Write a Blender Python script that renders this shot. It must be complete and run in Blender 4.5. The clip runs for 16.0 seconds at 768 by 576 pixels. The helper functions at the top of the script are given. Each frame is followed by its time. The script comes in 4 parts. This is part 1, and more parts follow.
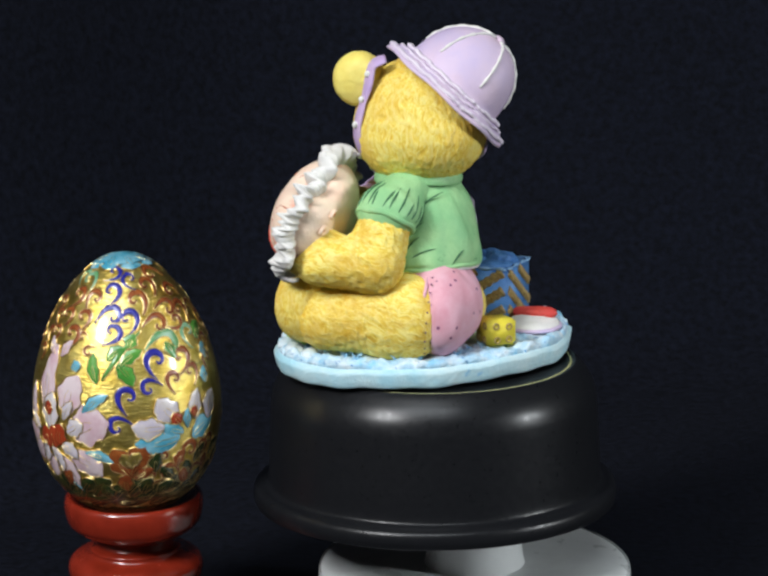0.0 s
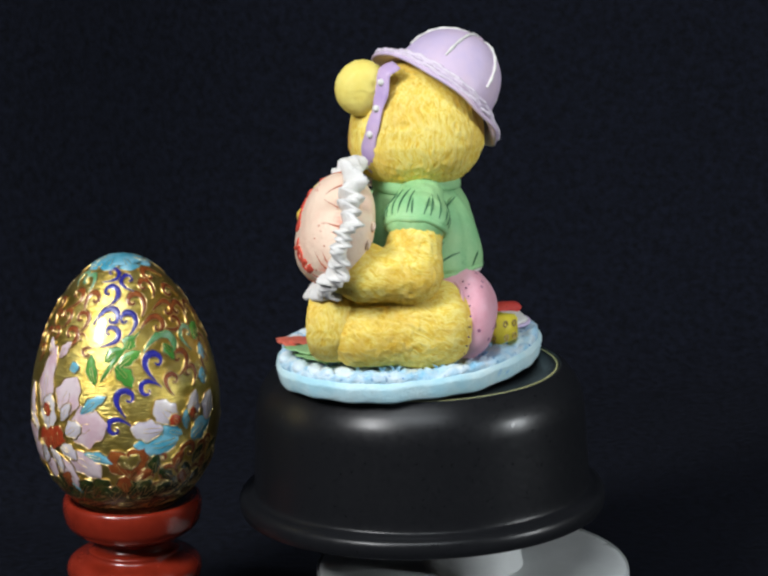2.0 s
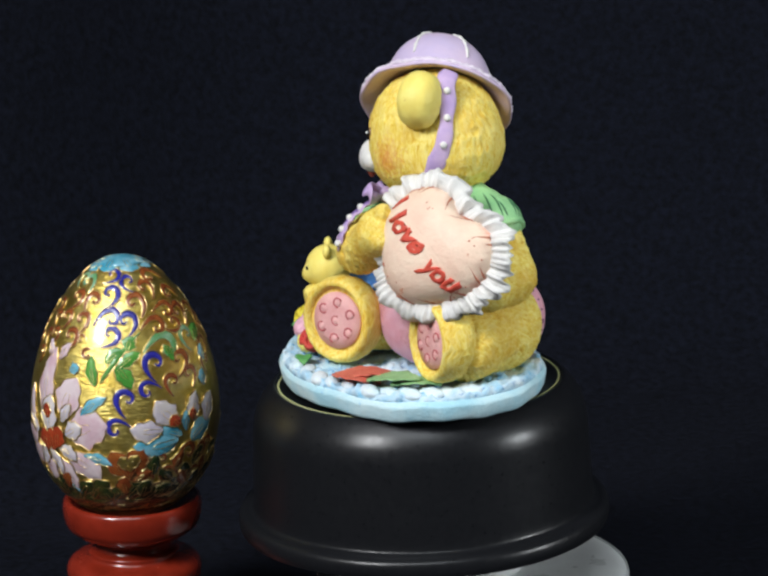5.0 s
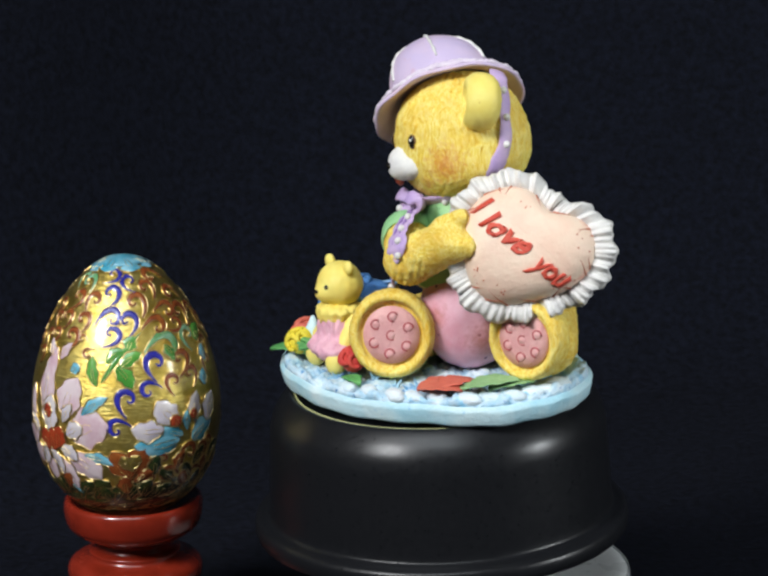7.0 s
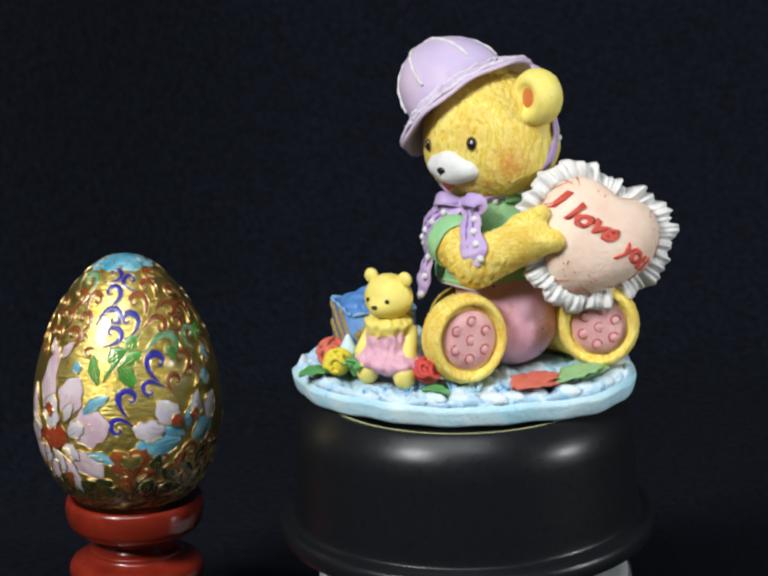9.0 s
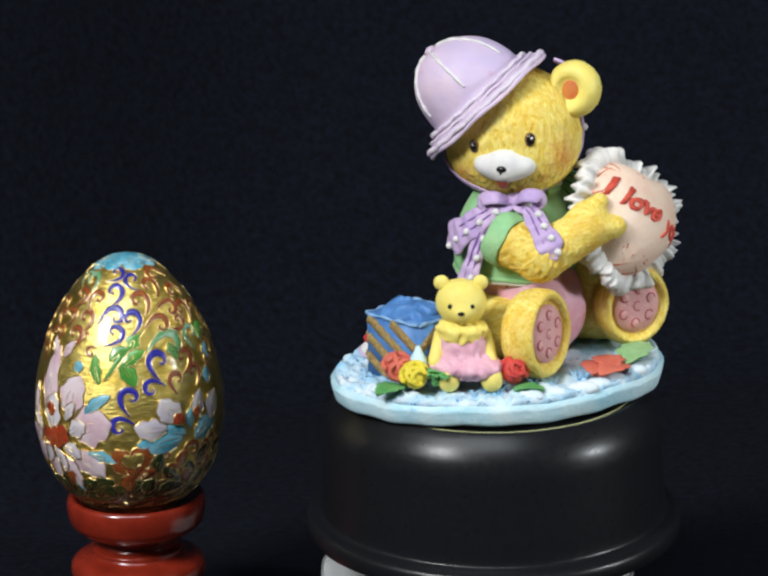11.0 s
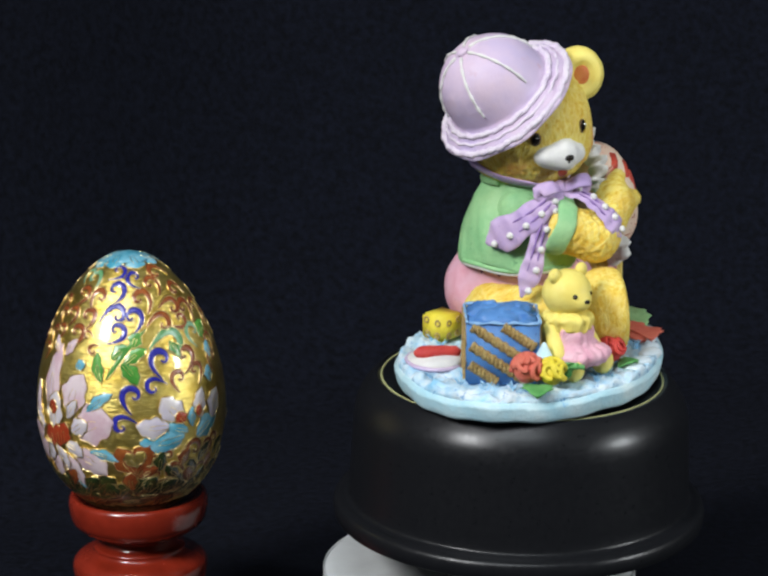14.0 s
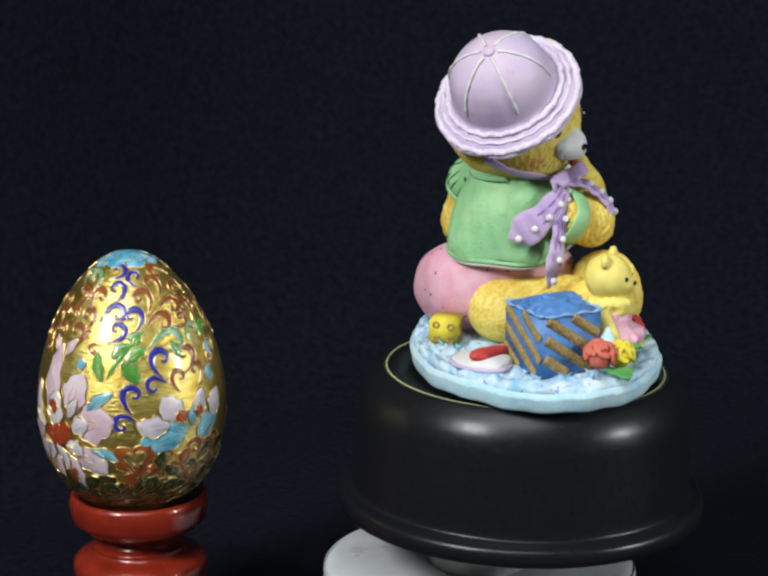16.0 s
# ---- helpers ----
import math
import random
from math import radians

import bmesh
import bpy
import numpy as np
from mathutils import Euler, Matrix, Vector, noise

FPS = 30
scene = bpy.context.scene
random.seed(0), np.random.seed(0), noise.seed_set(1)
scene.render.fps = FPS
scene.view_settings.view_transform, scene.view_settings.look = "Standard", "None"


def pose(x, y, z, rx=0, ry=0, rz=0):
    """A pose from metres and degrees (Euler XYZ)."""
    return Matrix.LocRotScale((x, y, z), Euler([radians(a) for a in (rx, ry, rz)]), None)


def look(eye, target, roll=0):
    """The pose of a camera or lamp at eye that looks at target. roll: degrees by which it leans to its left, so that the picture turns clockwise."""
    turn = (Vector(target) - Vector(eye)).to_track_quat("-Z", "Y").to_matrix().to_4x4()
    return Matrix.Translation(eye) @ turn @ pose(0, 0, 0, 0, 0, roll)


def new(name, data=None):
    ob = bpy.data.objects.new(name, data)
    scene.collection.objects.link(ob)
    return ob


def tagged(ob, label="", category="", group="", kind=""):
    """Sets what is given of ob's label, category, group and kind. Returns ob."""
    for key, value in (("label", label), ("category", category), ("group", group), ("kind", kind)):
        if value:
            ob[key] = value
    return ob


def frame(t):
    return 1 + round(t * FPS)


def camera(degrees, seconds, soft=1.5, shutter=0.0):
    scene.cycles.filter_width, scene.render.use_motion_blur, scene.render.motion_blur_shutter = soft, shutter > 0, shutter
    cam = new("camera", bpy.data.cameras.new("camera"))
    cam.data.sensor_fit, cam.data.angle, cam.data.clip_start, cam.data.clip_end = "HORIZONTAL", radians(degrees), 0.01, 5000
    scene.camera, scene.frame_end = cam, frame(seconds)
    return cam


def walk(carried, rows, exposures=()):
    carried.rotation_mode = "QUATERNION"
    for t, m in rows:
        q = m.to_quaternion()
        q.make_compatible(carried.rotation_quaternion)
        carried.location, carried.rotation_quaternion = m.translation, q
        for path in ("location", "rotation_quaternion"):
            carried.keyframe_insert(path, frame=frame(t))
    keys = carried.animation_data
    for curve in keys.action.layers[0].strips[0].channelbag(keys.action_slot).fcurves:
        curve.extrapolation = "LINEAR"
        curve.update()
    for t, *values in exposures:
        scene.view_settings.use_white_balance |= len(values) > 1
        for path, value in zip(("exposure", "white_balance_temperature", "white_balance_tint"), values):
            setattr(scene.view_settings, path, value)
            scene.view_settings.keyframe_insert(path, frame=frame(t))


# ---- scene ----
# ---- camera and its way ----
cam = camera(18.14, 16.0, soft=2.6)
EYE = (-0.02111, -0.58157, 0.24658)
TARGETS = [
    (0, -0.02112, 0.00003, 0.09913), (1, -0.02091, 0.00008, 0.09930), (2, -0.02077, 0.00012, 0.09946),
    (3, -0.02070, 0.00015, 0.09958), (4, -0.02069, 0.00017, 0.09967), (6, -0.02084, 0.00019, 0.09973),
    (8, -0.02115, 0.00017, 0.09965), (10, -0.02156, 0.00011, 0.09945), (12, -0.02196, 0.00004, 0.09917),
    (14, -0.02226, -0.00002, 0.09891), (16, -0.02236, -0.00006, 0.09876)]
walk(cam, [(t, look(EYE, (x, y, z), -0.3986)) for t, x, y, z in TARGETS])

# ---- light ----
world = bpy.data.worlds.new("room_light")
scene.world = world
world.use_nodes = True
world.node_tree.nodes["Background"].inputs[0].default_value = (0.8, 0.88, 1.0, 1)
world.node_tree.nodes["Background"].inputs[1].default_value = 0.03


def area_lamp(name, eye, target, sx, sy, watts, colour):
    d = bpy.data.lights.new(name, "AREA")
    d.shape, d.size, d.size_y, d.energy, d.color = "RECTANGLE", sx, sy, watts, colour
    ob = new(name, d)
    ob.matrix_world = look(eye, target)
    return ob


area_lamp("key_lamp", (-0.56, -0.66, 0.72), (0, 0, 0.11), 0.22, 0.26, 10.3, (0.97, 0.98, 1.0))
area_lamp("side_lamp", (0.88, -0.34, 0.34), (0, 0, 0.11), 0.10, 0.14, 4.8, (0.92, 0.97, 1.0))
# broad bluish fill added from high in front; its source is unseen
area_lamp("high_front_lamp", (-0.15, -1.0, 1.6), (0, 0, 0.1), 1.0, 0.7, 17.0, (0.88, 0.95, 1.0))
scene.view_settings.exposure = 0.0

# ---- materials ----


def nodes_of(name):
    m = bpy.data.materials.new(name)
    m.use_nodes = True
    nt = m.node_tree
    return m, nt, nt.nodes["Principled BSDF"], nt.nodes, nt.links


def coords(nt, scale=(1, 1, 1), turn=(0, 0, 0)):
    tc = nt.nodes.new("ShaderNodeTexCoord")
    mp = nt.nodes.new("ShaderNodeMapping")
    mp.inputs["Scale"].default_value = scale
    mp.inputs["Rotation"].default_value = turn
    nt.links.new(tc.outputs["Object"], mp.inputs["Vector"])
    return mp.outputs["Vector"]


def noise_tex(nt, vec, scale, detail=3.0, rough=0.6):
    n = nt.nodes.new("ShaderNodeTexNoise")
    n.inputs["Scale"].default_value = scale
    n.inputs["Detail"].default_value = detail
    n.inputs["Roughness"].default_value = rough
    nt.links.new(vec, n.inputs["Vector"])
    return n.outputs["Fac"]


def ramp(nt, fac, stops):
    r = nt.nodes.new("ShaderNodeValToRGB")
    r.color_ramp.elements[0].position, r.color_ramp.elements[0].color = stops[0][0], (*stops[0][1], 1)
    r.color_ramp.elements[1].position, r.color_ramp.elements[1].color = stops[-1][0], (*stops[-1][1], 1)
    for p, c in stops[1:-1]:
        e = r.color_ramp.elements.new(p)
        e.color = (*c, 1)
    nt.links.new(fac, r.inputs["Fac"])
    return r.outputs["Color"]


def mixc(nt, fac, a, b, mode="MIX"):
    m = nt.nodes.new("ShaderNodeMix")
    m.data_type, m.blend_type = "RGBA", mode
    for sock, val in ((m.inputs[0], fac), (m.inputs[6], a), (m.inputs[7], b)):
        if isinstance(val, (int, float)):
            sock.default_value = val
        elif isinstance(val, tuple):
            sock.default_value = (*val, 1)
        else:
            nt.links.new(val, sock)
    return m.outputs[2]


def bump(nt, bsdf, height, dist, strength=1.0):
    b = nt.nodes.new("ShaderNodeBump")
    b.inputs["Distance"].default_value = dist
    b.inputs["Strength"].default_value = strength
    nt.links.new(height, b.inputs["Height"])
    nt.links.new(b.outputs["Normal"], bsdf.inputs["Normal"])


def paint(name, base, second, fleck=None, size=220, rough=0.55, relief=0.00012, fleck_at=0.63):
    """Hand-painted cast resin: two tones of paint, flecks of a darker wash, fine relief."""
    m, nt, b, _, ln = nodes_of(name)
    v = coords(nt)
    broad = noise_tex(nt, v, size, 4)
    col = ramp(nt, broad, [(0.35, base), (0.68, second)])
    fine = noise_tex(nt, v, size * 5, 3, 0.7)
    if fleck:
        f = ramp(nt, noise_tex(nt, v, size * 2.6, 4, 0.7), [(fleck_at, (0, 0, 0)), (fleck_at + 0.07, (1, 1, 1))])
        col = mixc(nt, f, col, fleck)
    ln.new(col, b.inputs["Base Color"])
    ln.new(ramp(nt, fine, [(0.3, (rough - 0.1,) * 3), (0.7, (rough + 0.12,) * 3)]), b.inputs["Roughness"])
    b.inputs["Specular IOR Level"].default_value = 0.35
    bump(nt, b, fine, relief)
    return m


def fur(name, light, mid, dark, turn=(0, 0, 0), amount=1.0):
    """Carved fur: long grooves that keep a darker wash, lighter tips."""
    m, nt, b, _, ln = nodes_of(name)
    first = coords(nt, (1, 1, 1), turn)
    bend = nt.nodes.new("ShaderNodeTexNoise")
    bend.inputs["Scale"].default_value = 130
    ln.new(first, bend.inputs["Vector"])
    shift = nt.nodes.new("ShaderNodeVectorMath")
    shift.operation = "MULTIPLY_ADD"
    shift.inputs[1].default_value = (0.006, 0.006, 0.006)
    ln.new(bend.outputs["Color"], shift.inputs[0])
    ln.new(first, shift.inputs[2])
    mp = nt.nodes.new("ShaderNodeMapping")
    mp.inputs["Scale"].default_value = (1150, 1150, 260)
    ln.new(shift.outputs[0], mp.inputs["Vector"])
    strands = noise_tex(nt, mp.outputs["Vector"], 1.0, 3, 0.62)
    mp2 = nt.nodes.new("ShaderNodeMapping")
    mp2.inputs["Scale"].default_value = (2900, 2900, 420)
    ln.new(shift.outputs[0], mp2.inputs["Vector"])
    strands = mixc(nt, 0.42, strands, noise_tex(nt, mp2.outputs["Vector"], 1.0, 2, 0.5))
    v2 = coords(nt)
    broad = noise_tex(nt, v2, 105, 5, 0.7)
    col = ramp(nt, strands, [(0.33, dark), (0.45, mid), (0.57, light)])
    wash = ramp(nt, broad, [(0.44, (0, 0, 0)), (0.66, (0.75 * amount,) * 3)])
    col = mixc(nt, wash, col, dark)
    ln.new(col, b.inputs["Base Color"])
    b.inputs["Roughness"].default_value = 0.6
    b.inputs["Specular IOR Level"].default_value = 0.3
    bump(nt, b, strands, 0.0005, 0.9)
    return m


def plain(name, col, rough=0.5, metal=0.0, size=400, vary=0.12, relief=0.00005, coat=0.0, spec=0.5):
    m, nt, b, _, ln = nodes_of(name)
    v = coords(nt)
    n = noise_tex(nt, v, size, 4)
    lo = tuple(c * (1 - vary) for c in col)
    hi = tuple(min(1, c * (1 + vary)) for c in col)
    ln.new(ramp(nt, n, [(0.3, lo), (0.7, hi)]), b.inputs["Base Color"])
    ln.new(ramp(nt, n, [(0.3, (max(0.02, rough - 0.05),) * 3), (0.7, (rough + 0.05,) * 3)]), b.inputs["Roughness"])
    b.inputs["Metallic"].default_value = metal
    b.inputs["Coat Weight"].default_value = coat
    b.inputs["Coat Roughness"].default_value = 0.08
    b.inputs["Specular IOR Level"].default_value = spec
    if relief:
        bump(nt, b, n, relief)
    return m


YEL, YMID, YDARK = (0.90, 0.76, 0.24), (0.84, 0.64, 0.10), (0.68, 0.38, 0.03)
M_FUR = fur("yellow_fur", YEL, YMID, YDARK, amount=0.75)
M_FUR_X = fur("yellow_fur_lying", YEL, YMID, YDARK, (radians(12), radians(68), 0))


def blushed(m, spots, col):
    """Dabs of rouge at the given places."""
    nt = m.node_tree
    bs = nt.nodes["Principled BSDF"]
    base = bs.inputs["Base Color"].links[0].from_socket
    tc = nt.nodes.new("ShaderNodeTexCoord")
    rag = noise_tex(nt, tc.outputs["Object"], 900, 3)
    for x, y, z, r in spots:
        d = nt.nodes.new("ShaderNodeVectorMath")
        d.operation = "DISTANCE"
        d.inputs[1].default_value = (x * 0.0006, y * 0.0006, z * 0.0006)
        nt.links.new(tc.outputs["Object"], d.inputs[0])
        sc = nt.nodes.new("ShaderNodeMath")
        sc.operation = "MULTIPLY_ADD"
        sc.inputs[1].default_value = 1 / (r * 0.0006)
        nt.links.new(d.outputs["Value"], sc.inputs[0])
        nt.links.new(rag, sc.inputs[2])
        base = mixc(nt, ramp(nt, sc.outputs[0], [(0.55, (0.75, 0.75, 0.75)), (1.35, (0, 0, 0))]), base, col)
    nt.links.new(base, bs.inputs["Base Color"])
    return m


def dotted(m, spacing, size, col):
    """Tiny painted dots over a paint."""
    nt = m.node_tree
    bs = nt.nodes["Principled BSDF"]
    base = bs.inputs["Base Color"].links[0].from_socket
    v = nt.nodes.new("ShaderNodeTexVoronoi")
    v.inputs["Scale"].default_value = 1 / spacing
    nt.links.new(coords(nt), v.inputs["Vector"])
    nt.links.new(mixc(nt, ramp(nt, v.outputs["Distance"], [(size, (1, 1, 1)), (size + 0.05, (0, 0, 0))]), base, col), bs.inputs["Base Color"])
    return m


M_HEAD = blushed(fur("yellow_fur_face", YEL, YMID, YDARK, amount=0.7), [(-31, 0, 98, 20), (9, 4.5, 90, 14), (-24, 6, 88, 9), (-17, 9, 84, 8)], (0.62, 0.20, 0.04))
M_SKIN = paint("yellow_paint", (0.86, 0.75, 0.21), (0.82, 0.66, 0.14), (0.58, 0.36, 0.05), 170, 0.55, fleck_at=0.68)
M_YELLOW = paint("lemon_paint", (0.78, 0.66, 0.06), (0.70, 0.56, 0.04), (0.45, 0.35, 0.03), 260, fleck_at=0.66)
M_WHITE = paint("white_paint", (0.76, 0.75, 0.71), (0.68, 0.67, 0.66), (0.56, 0.54, 0.52), 300, 0.6, 0.0002, 0.64)
M_TRIM = paint("pale_lilac_paint", (0.76, 0.70, 0.76), (0.68, 0.58, 0.72), (0.56, 0.46, 0.60), 240, 0.55, 0.0003, 0.62)
M_LILAC = paint("lilac_paint", (0.69, 0.53, 0.62), (0.52, 0.44, 0.66), (0.58, 0.40, 0.52), 42, 0.5, 0.0003, 0.64)
M_VIOLET = paint("violet_paint", (0.46, 0.33, 0.60), (0.62, 0.46, 0.64), (0.26, 0.14, 0.38), 150, 0.5, fleck_at=0.64)
M_GREEN = paint("mint_green_paint", (0.24, 0.52, 0.24), (0.36, 0.62, 0.30), (0.10, 0.30, 0.13), 130, 0.55, 0.0003, 0.65)
M_LEAF = paint("leaf_green_paint", (0.16, 0.43, 0.14), (0.08, 0.30, 0.08), None, 300)
M_PALELEAF = paint("pale_leaf_paint", (0.32, 0.54, 0.26), (0.22, 0.42, 0.17), (0.08, 0.2, 0.07), 300)
M_PINK = paint("pink_paint", (0.74, 0.43, 0.52), (0.68, 0.32, 0.39), (0.35, 0.13, 0.24), 170, 0.5, fleck_at=0.69)
M_PINK = blushed(dotted(M_PINK, 0.0034, 0.10, (0.22, 0.07, 0.16)), [(-36, -12, 26, 17), (-28, 4, 36, 12), (-38, -18, 40, 10)], (0.48, 0.19, 0.17))
M_ROSE = paint("rose_pink_paint", (0.78, 0.44, 0.42), (0.70, 0.34, 0.34), (0.46, 0.17, 0.16), 260, 0.55, 0.0003, 0.66)
M_PEACH = paint("peach_paint", (0.86, 0.69, 0.54), (0.82, 0.57, 0.44), (0.62, 0.24, 0.15), 120, 0.5, 0.0003, 0.69)
M_DRESS = paint("dress_pink_paint", (0.80, 0.48, 0.56), (0.72, 0.36, 0.46), (0.52, 0.18, 0.26), 420, 0.55, 0.0002, 0.62)
M_RED = paint("red_paint", (0.62, 0.07, 0.05), (0.50, 0.04, 0.04), (0.28, 0.02, 0.02), 400)
M_CORAL = paint("coral_paint", (0.66, 0.17, 0.11), (0.58, 0.12, 0.08), (0.34, 0.05, 0.04), 260)
M_BLUE = paint("blue_paint", (0.10, 0.26, 0.56), (0.06, 0.17, 0.42), (0.03, 0.09, 0.25), 200, 0.45)
M_GOLDTRIM = paint("gold_trim_paint", (0.62, 0.46, 0.18), (0.42, 0.26, 0.08), (0.08, 0.04, 0.02), 1100, 0.45, 0.0004, 0.56)
M_PALEBLUE = paint("pale_blue_paint", (0.40, 0.69, 0.80), (0.66, 0.81, 0.83), (0.30, 0.58, 0.78), 75, 0.5, 0.0004, 0.64)
M_SNOW = paint("snow_blue_paint", (0.72, 0.82, 0.87), (0.28, 0.58, 0.80), (0.08, 0.28, 0.56), 210, 0.55, 0.0004, 0.60)
M_BLACKDOT = plain("black_enamel", (0.015, 0.012, 0.01), 0.15, relief=0)
M_ORANGE = paint("orange_paint", (0.58, 0.15, 0.04), (0.60, 0.24, 0.05), None, 400)
M_BLACK = plain("black_plastic", (0.008, 0.0085, 0.010), 0.32, size=900, relief=0.000004, spec=0.34)
M_GREYTOP = plain("grey_plastic", (0.12, 0.12, 0.12), 0.45, size=700)
M_FELT = plain("olive_felt", (0.38, 0.38, 0.17), 0.8, size=1500)
M_TUB = plain("milky_plastic", (0.60, 0.62, 0.62), 0.30, size=60, relief=0.0)
M_CLOTH = plain("navy_cloth", (0.0040, 0.0049, 0.0090), 0.95, size=420, vary=0.6, relief=0.0003, spec=0.1)
M_WALL = plain("cream_wall", (0.55, 0.52, 0.46), 0.9, size=4, relief=0)
M_WOOD = plain("red_lacquered_wood", (0.21, 0.019, 0.008), 0.24, size=120, vary=0.25, coat=0.4)

# ---- mesh helpers ----
U = 0.0006  # one modelling unit, in metres


def part(name, bm, mats, parent=None, label=""):
    """Links a bmesh as one mesh object under its thing."""
    me = bpy.data.meshes.new(name)
    bm.to_mesh(me)
    bm.free()
    for p in me.polygons:
        p.use_smooth = True
    for m in mats if isinstance(mats, (list, tuple)) else [mats]:
        me.materials.append(m)
    ob = new(name, me)
    ob.parent = parent
    if label:
        ob["label"] = label
    return ob


def grid_mesh(P, wrap_u=True, caps=True, mat=0, bm=None):
    """A tube or sheet from an array of points (rows, columns, 3)."""
    bm = bm or bmesh.new()
    nr, nc = P.shape[:2]
    V = [[bm.verts.new(P[i, j]) for j in range(nc)] for i in range(nr)]
    last = nc if wrap_u else nc - 1
    for i in range(nr - 1):
        for j in range(last):
            k = (j + 1) % nc
            f = bm.faces.new((V[i][j], V[i][k], V[i + 1][k], V[i + 1][j]))
            f.material_index = mat
    if caps and wrap_u:
        for row, flip in ((V[0], True), (V[-1], False)):
            f = bm.faces.new(row[::-1] if flip else row)
            f.material_index = mat
    return bm


def revolve(profile, n=96, bm=None, mat=0, caps=True):
    """Surface of revolution about z; profile rows are radius, height in metres, from the bottom up."""
    a = np.linspace(0, 2 * np.pi, n, endpoint=False)
    P = np.array([[(r * np.cos(t), r * np.sin(t), z) for t in a] for r, z in profile])
    return grid_mesh(P, True, caps, mat, bm)


def smooth_profile(pts, n=6):
    """Rounds a profile by Catmull-Rom."""
    p = np.array(pts, float)
    q = np.vstack([2 * p[0] - p[1], p, 2 * p[-1] - p[-2]])
    out = []
    for i in range(1, len(q) - 2):
        for s in np.linspace(0, 1, n, endpoint=False):
            a, b, c, d = q[i - 1], q[i], q[i + 1], q[i + 2]
            out.append(0.5 * (2 * b + (c - a) * s + (2 * a - 5 * b + 4 * c - d) * s ** 2 + (3 * b - a - 3 * c + d) * s ** 3))
    out.append(p[-1])
    return np.array(out)


def frame_of(axis, up=(0, 0, 1)):
    """Right, up and axis as the columns of a rotation."""
    a = np.array(axis, float)
    a /= np.linalg.norm(a)
    r = np.cross(np.array(up, float), a)
    r /= np.linalg.norm(r)
    return np.stack([r, np.cross(a, r), a], 1)


def ell(c, r, R=None):
    return ("e", np.array(c, float), np.array(r, float), np.eye(3) if R is None else R)


def cap(a, b, ra, rb):
    return ("c", np.array(a, float), np.array(b, float), ra, rb)


def sdf(p, prims, k):
    d = None
    for q in prims:
        if q[0] == "e":
            w = (p - q[1]) @ q[3]
            k0 = np.linalg.norm(w / q[2], axis=-1)
            k1 = np.linalg.norm(w / q[2] ** 2, axis=-1) + 1e-9
            e = k0 * (k0 - 1) / k1
        else:
            ab = q[2] - q[1]
            h = np.clip(((p - q[1]) @ ab) / (ab @ ab), 0, 1)
            e = np.linalg.norm(p - q[1] - h[..., None] * ab, axis=-1) - (q[3] + (q[4] - q[3]) * h)
        if d is None:
            d = e
        else:
            h = np.clip(0.5 + 0.5 * (d - e) / k, 0, 1)
            d = d * (1 - h) + e * h - k * h * (1 - h)
    return d


def wobble(p, size, seed=0.0):
    """Cheap smooth noise in -1..1 from crossed sines."""
    q = p / size + seed
    x, y, z = q[..., 0], q[..., 1], q[..., 2]
    return (np.sin(x * 1.7 + 1.3 * np.sin(y * 1.1 + z)) + np.sin(y * 1.9 + 1.2 * np.sin(z * 1.3 + x * 0.7))
            + np.sin(z * 2.1 + 1.4 * np.sin(x * 0.9 + y * 1.2))) / 3


def blob(centre, prims, k=4.0, nu=72, nv=40, fuzz=0.0, fuzz_size=1.6, far=70.0, pole=(0, 0, 1), lumps=0.0):
    """A rounded body: the outer skin of softly joined ellipsoids and capsules, seen from its centre. In modelling units."""
    R = frame_of(pole, (0.13, 0.97, 0.2))
    lat = np.linspace(0, np.pi, nv)
    lon = np.linspace(0, 2 * np.pi, nu, endpoint=False)
    D = np.stack([np.sin(lat)[:, None] * np.cos(lon), np.sin(lat)[:, None] * np.sin(lon), np.cos(lat)[:, None] * np.ones(nu)], -1)
    D = (D @ R.T).reshape(-1, 3)
    c = np.array(centre, float)
    hit = np.zeros(len(D))
    for r in np.linspace(0, far, 90):
        hit = np.where(sdf(c + D * r, prims, k) < 0, r, hit)
    lo, hi = hit, hit + far / 89
    for _ in range(9):
        m = (lo + hi) / 2
        ins = sdf(c + D * m[:, None], prims, k) < 0
        lo, hi = np.where(ins, m, lo), np.where(ins, hi, m)
    r = (lo + hi) / 2
    P = c + D * r[:, None]
    if fuzz:
        r = r + fuzz * wobble(P * np.array([1, 1, 0.35]), fuzz_size) * (1 + 0.5 * wobble(P, 2.7, 1.0)) + lumps * wobble(P, 6.0, 3.0)
        P = c + D * r[:, None]
    P = (P * U).reshape(nv, nu, 3)
    bm = bmesh.new()
    top, bot = bm.verts.new(P[0].mean(0)), bm.verts.new(P[-1].mean(0))
    V = [[bm.verts.new(P[i, j]) for j in range(nu)] for i in range(1, nv - 1)]
    for j in range(nu):
        n = (j + 1) % nu
        bm.faces.new((top, V[0][j], V[0][n]))
        bm.faces.new((bot, V[-1][n], V[-1][j]))
        for i in range(len(V) - 1):
            bm.faces.new((V[i][j], V[i + 1][j], V[i + 1][n], V[i][n]))
    return bm


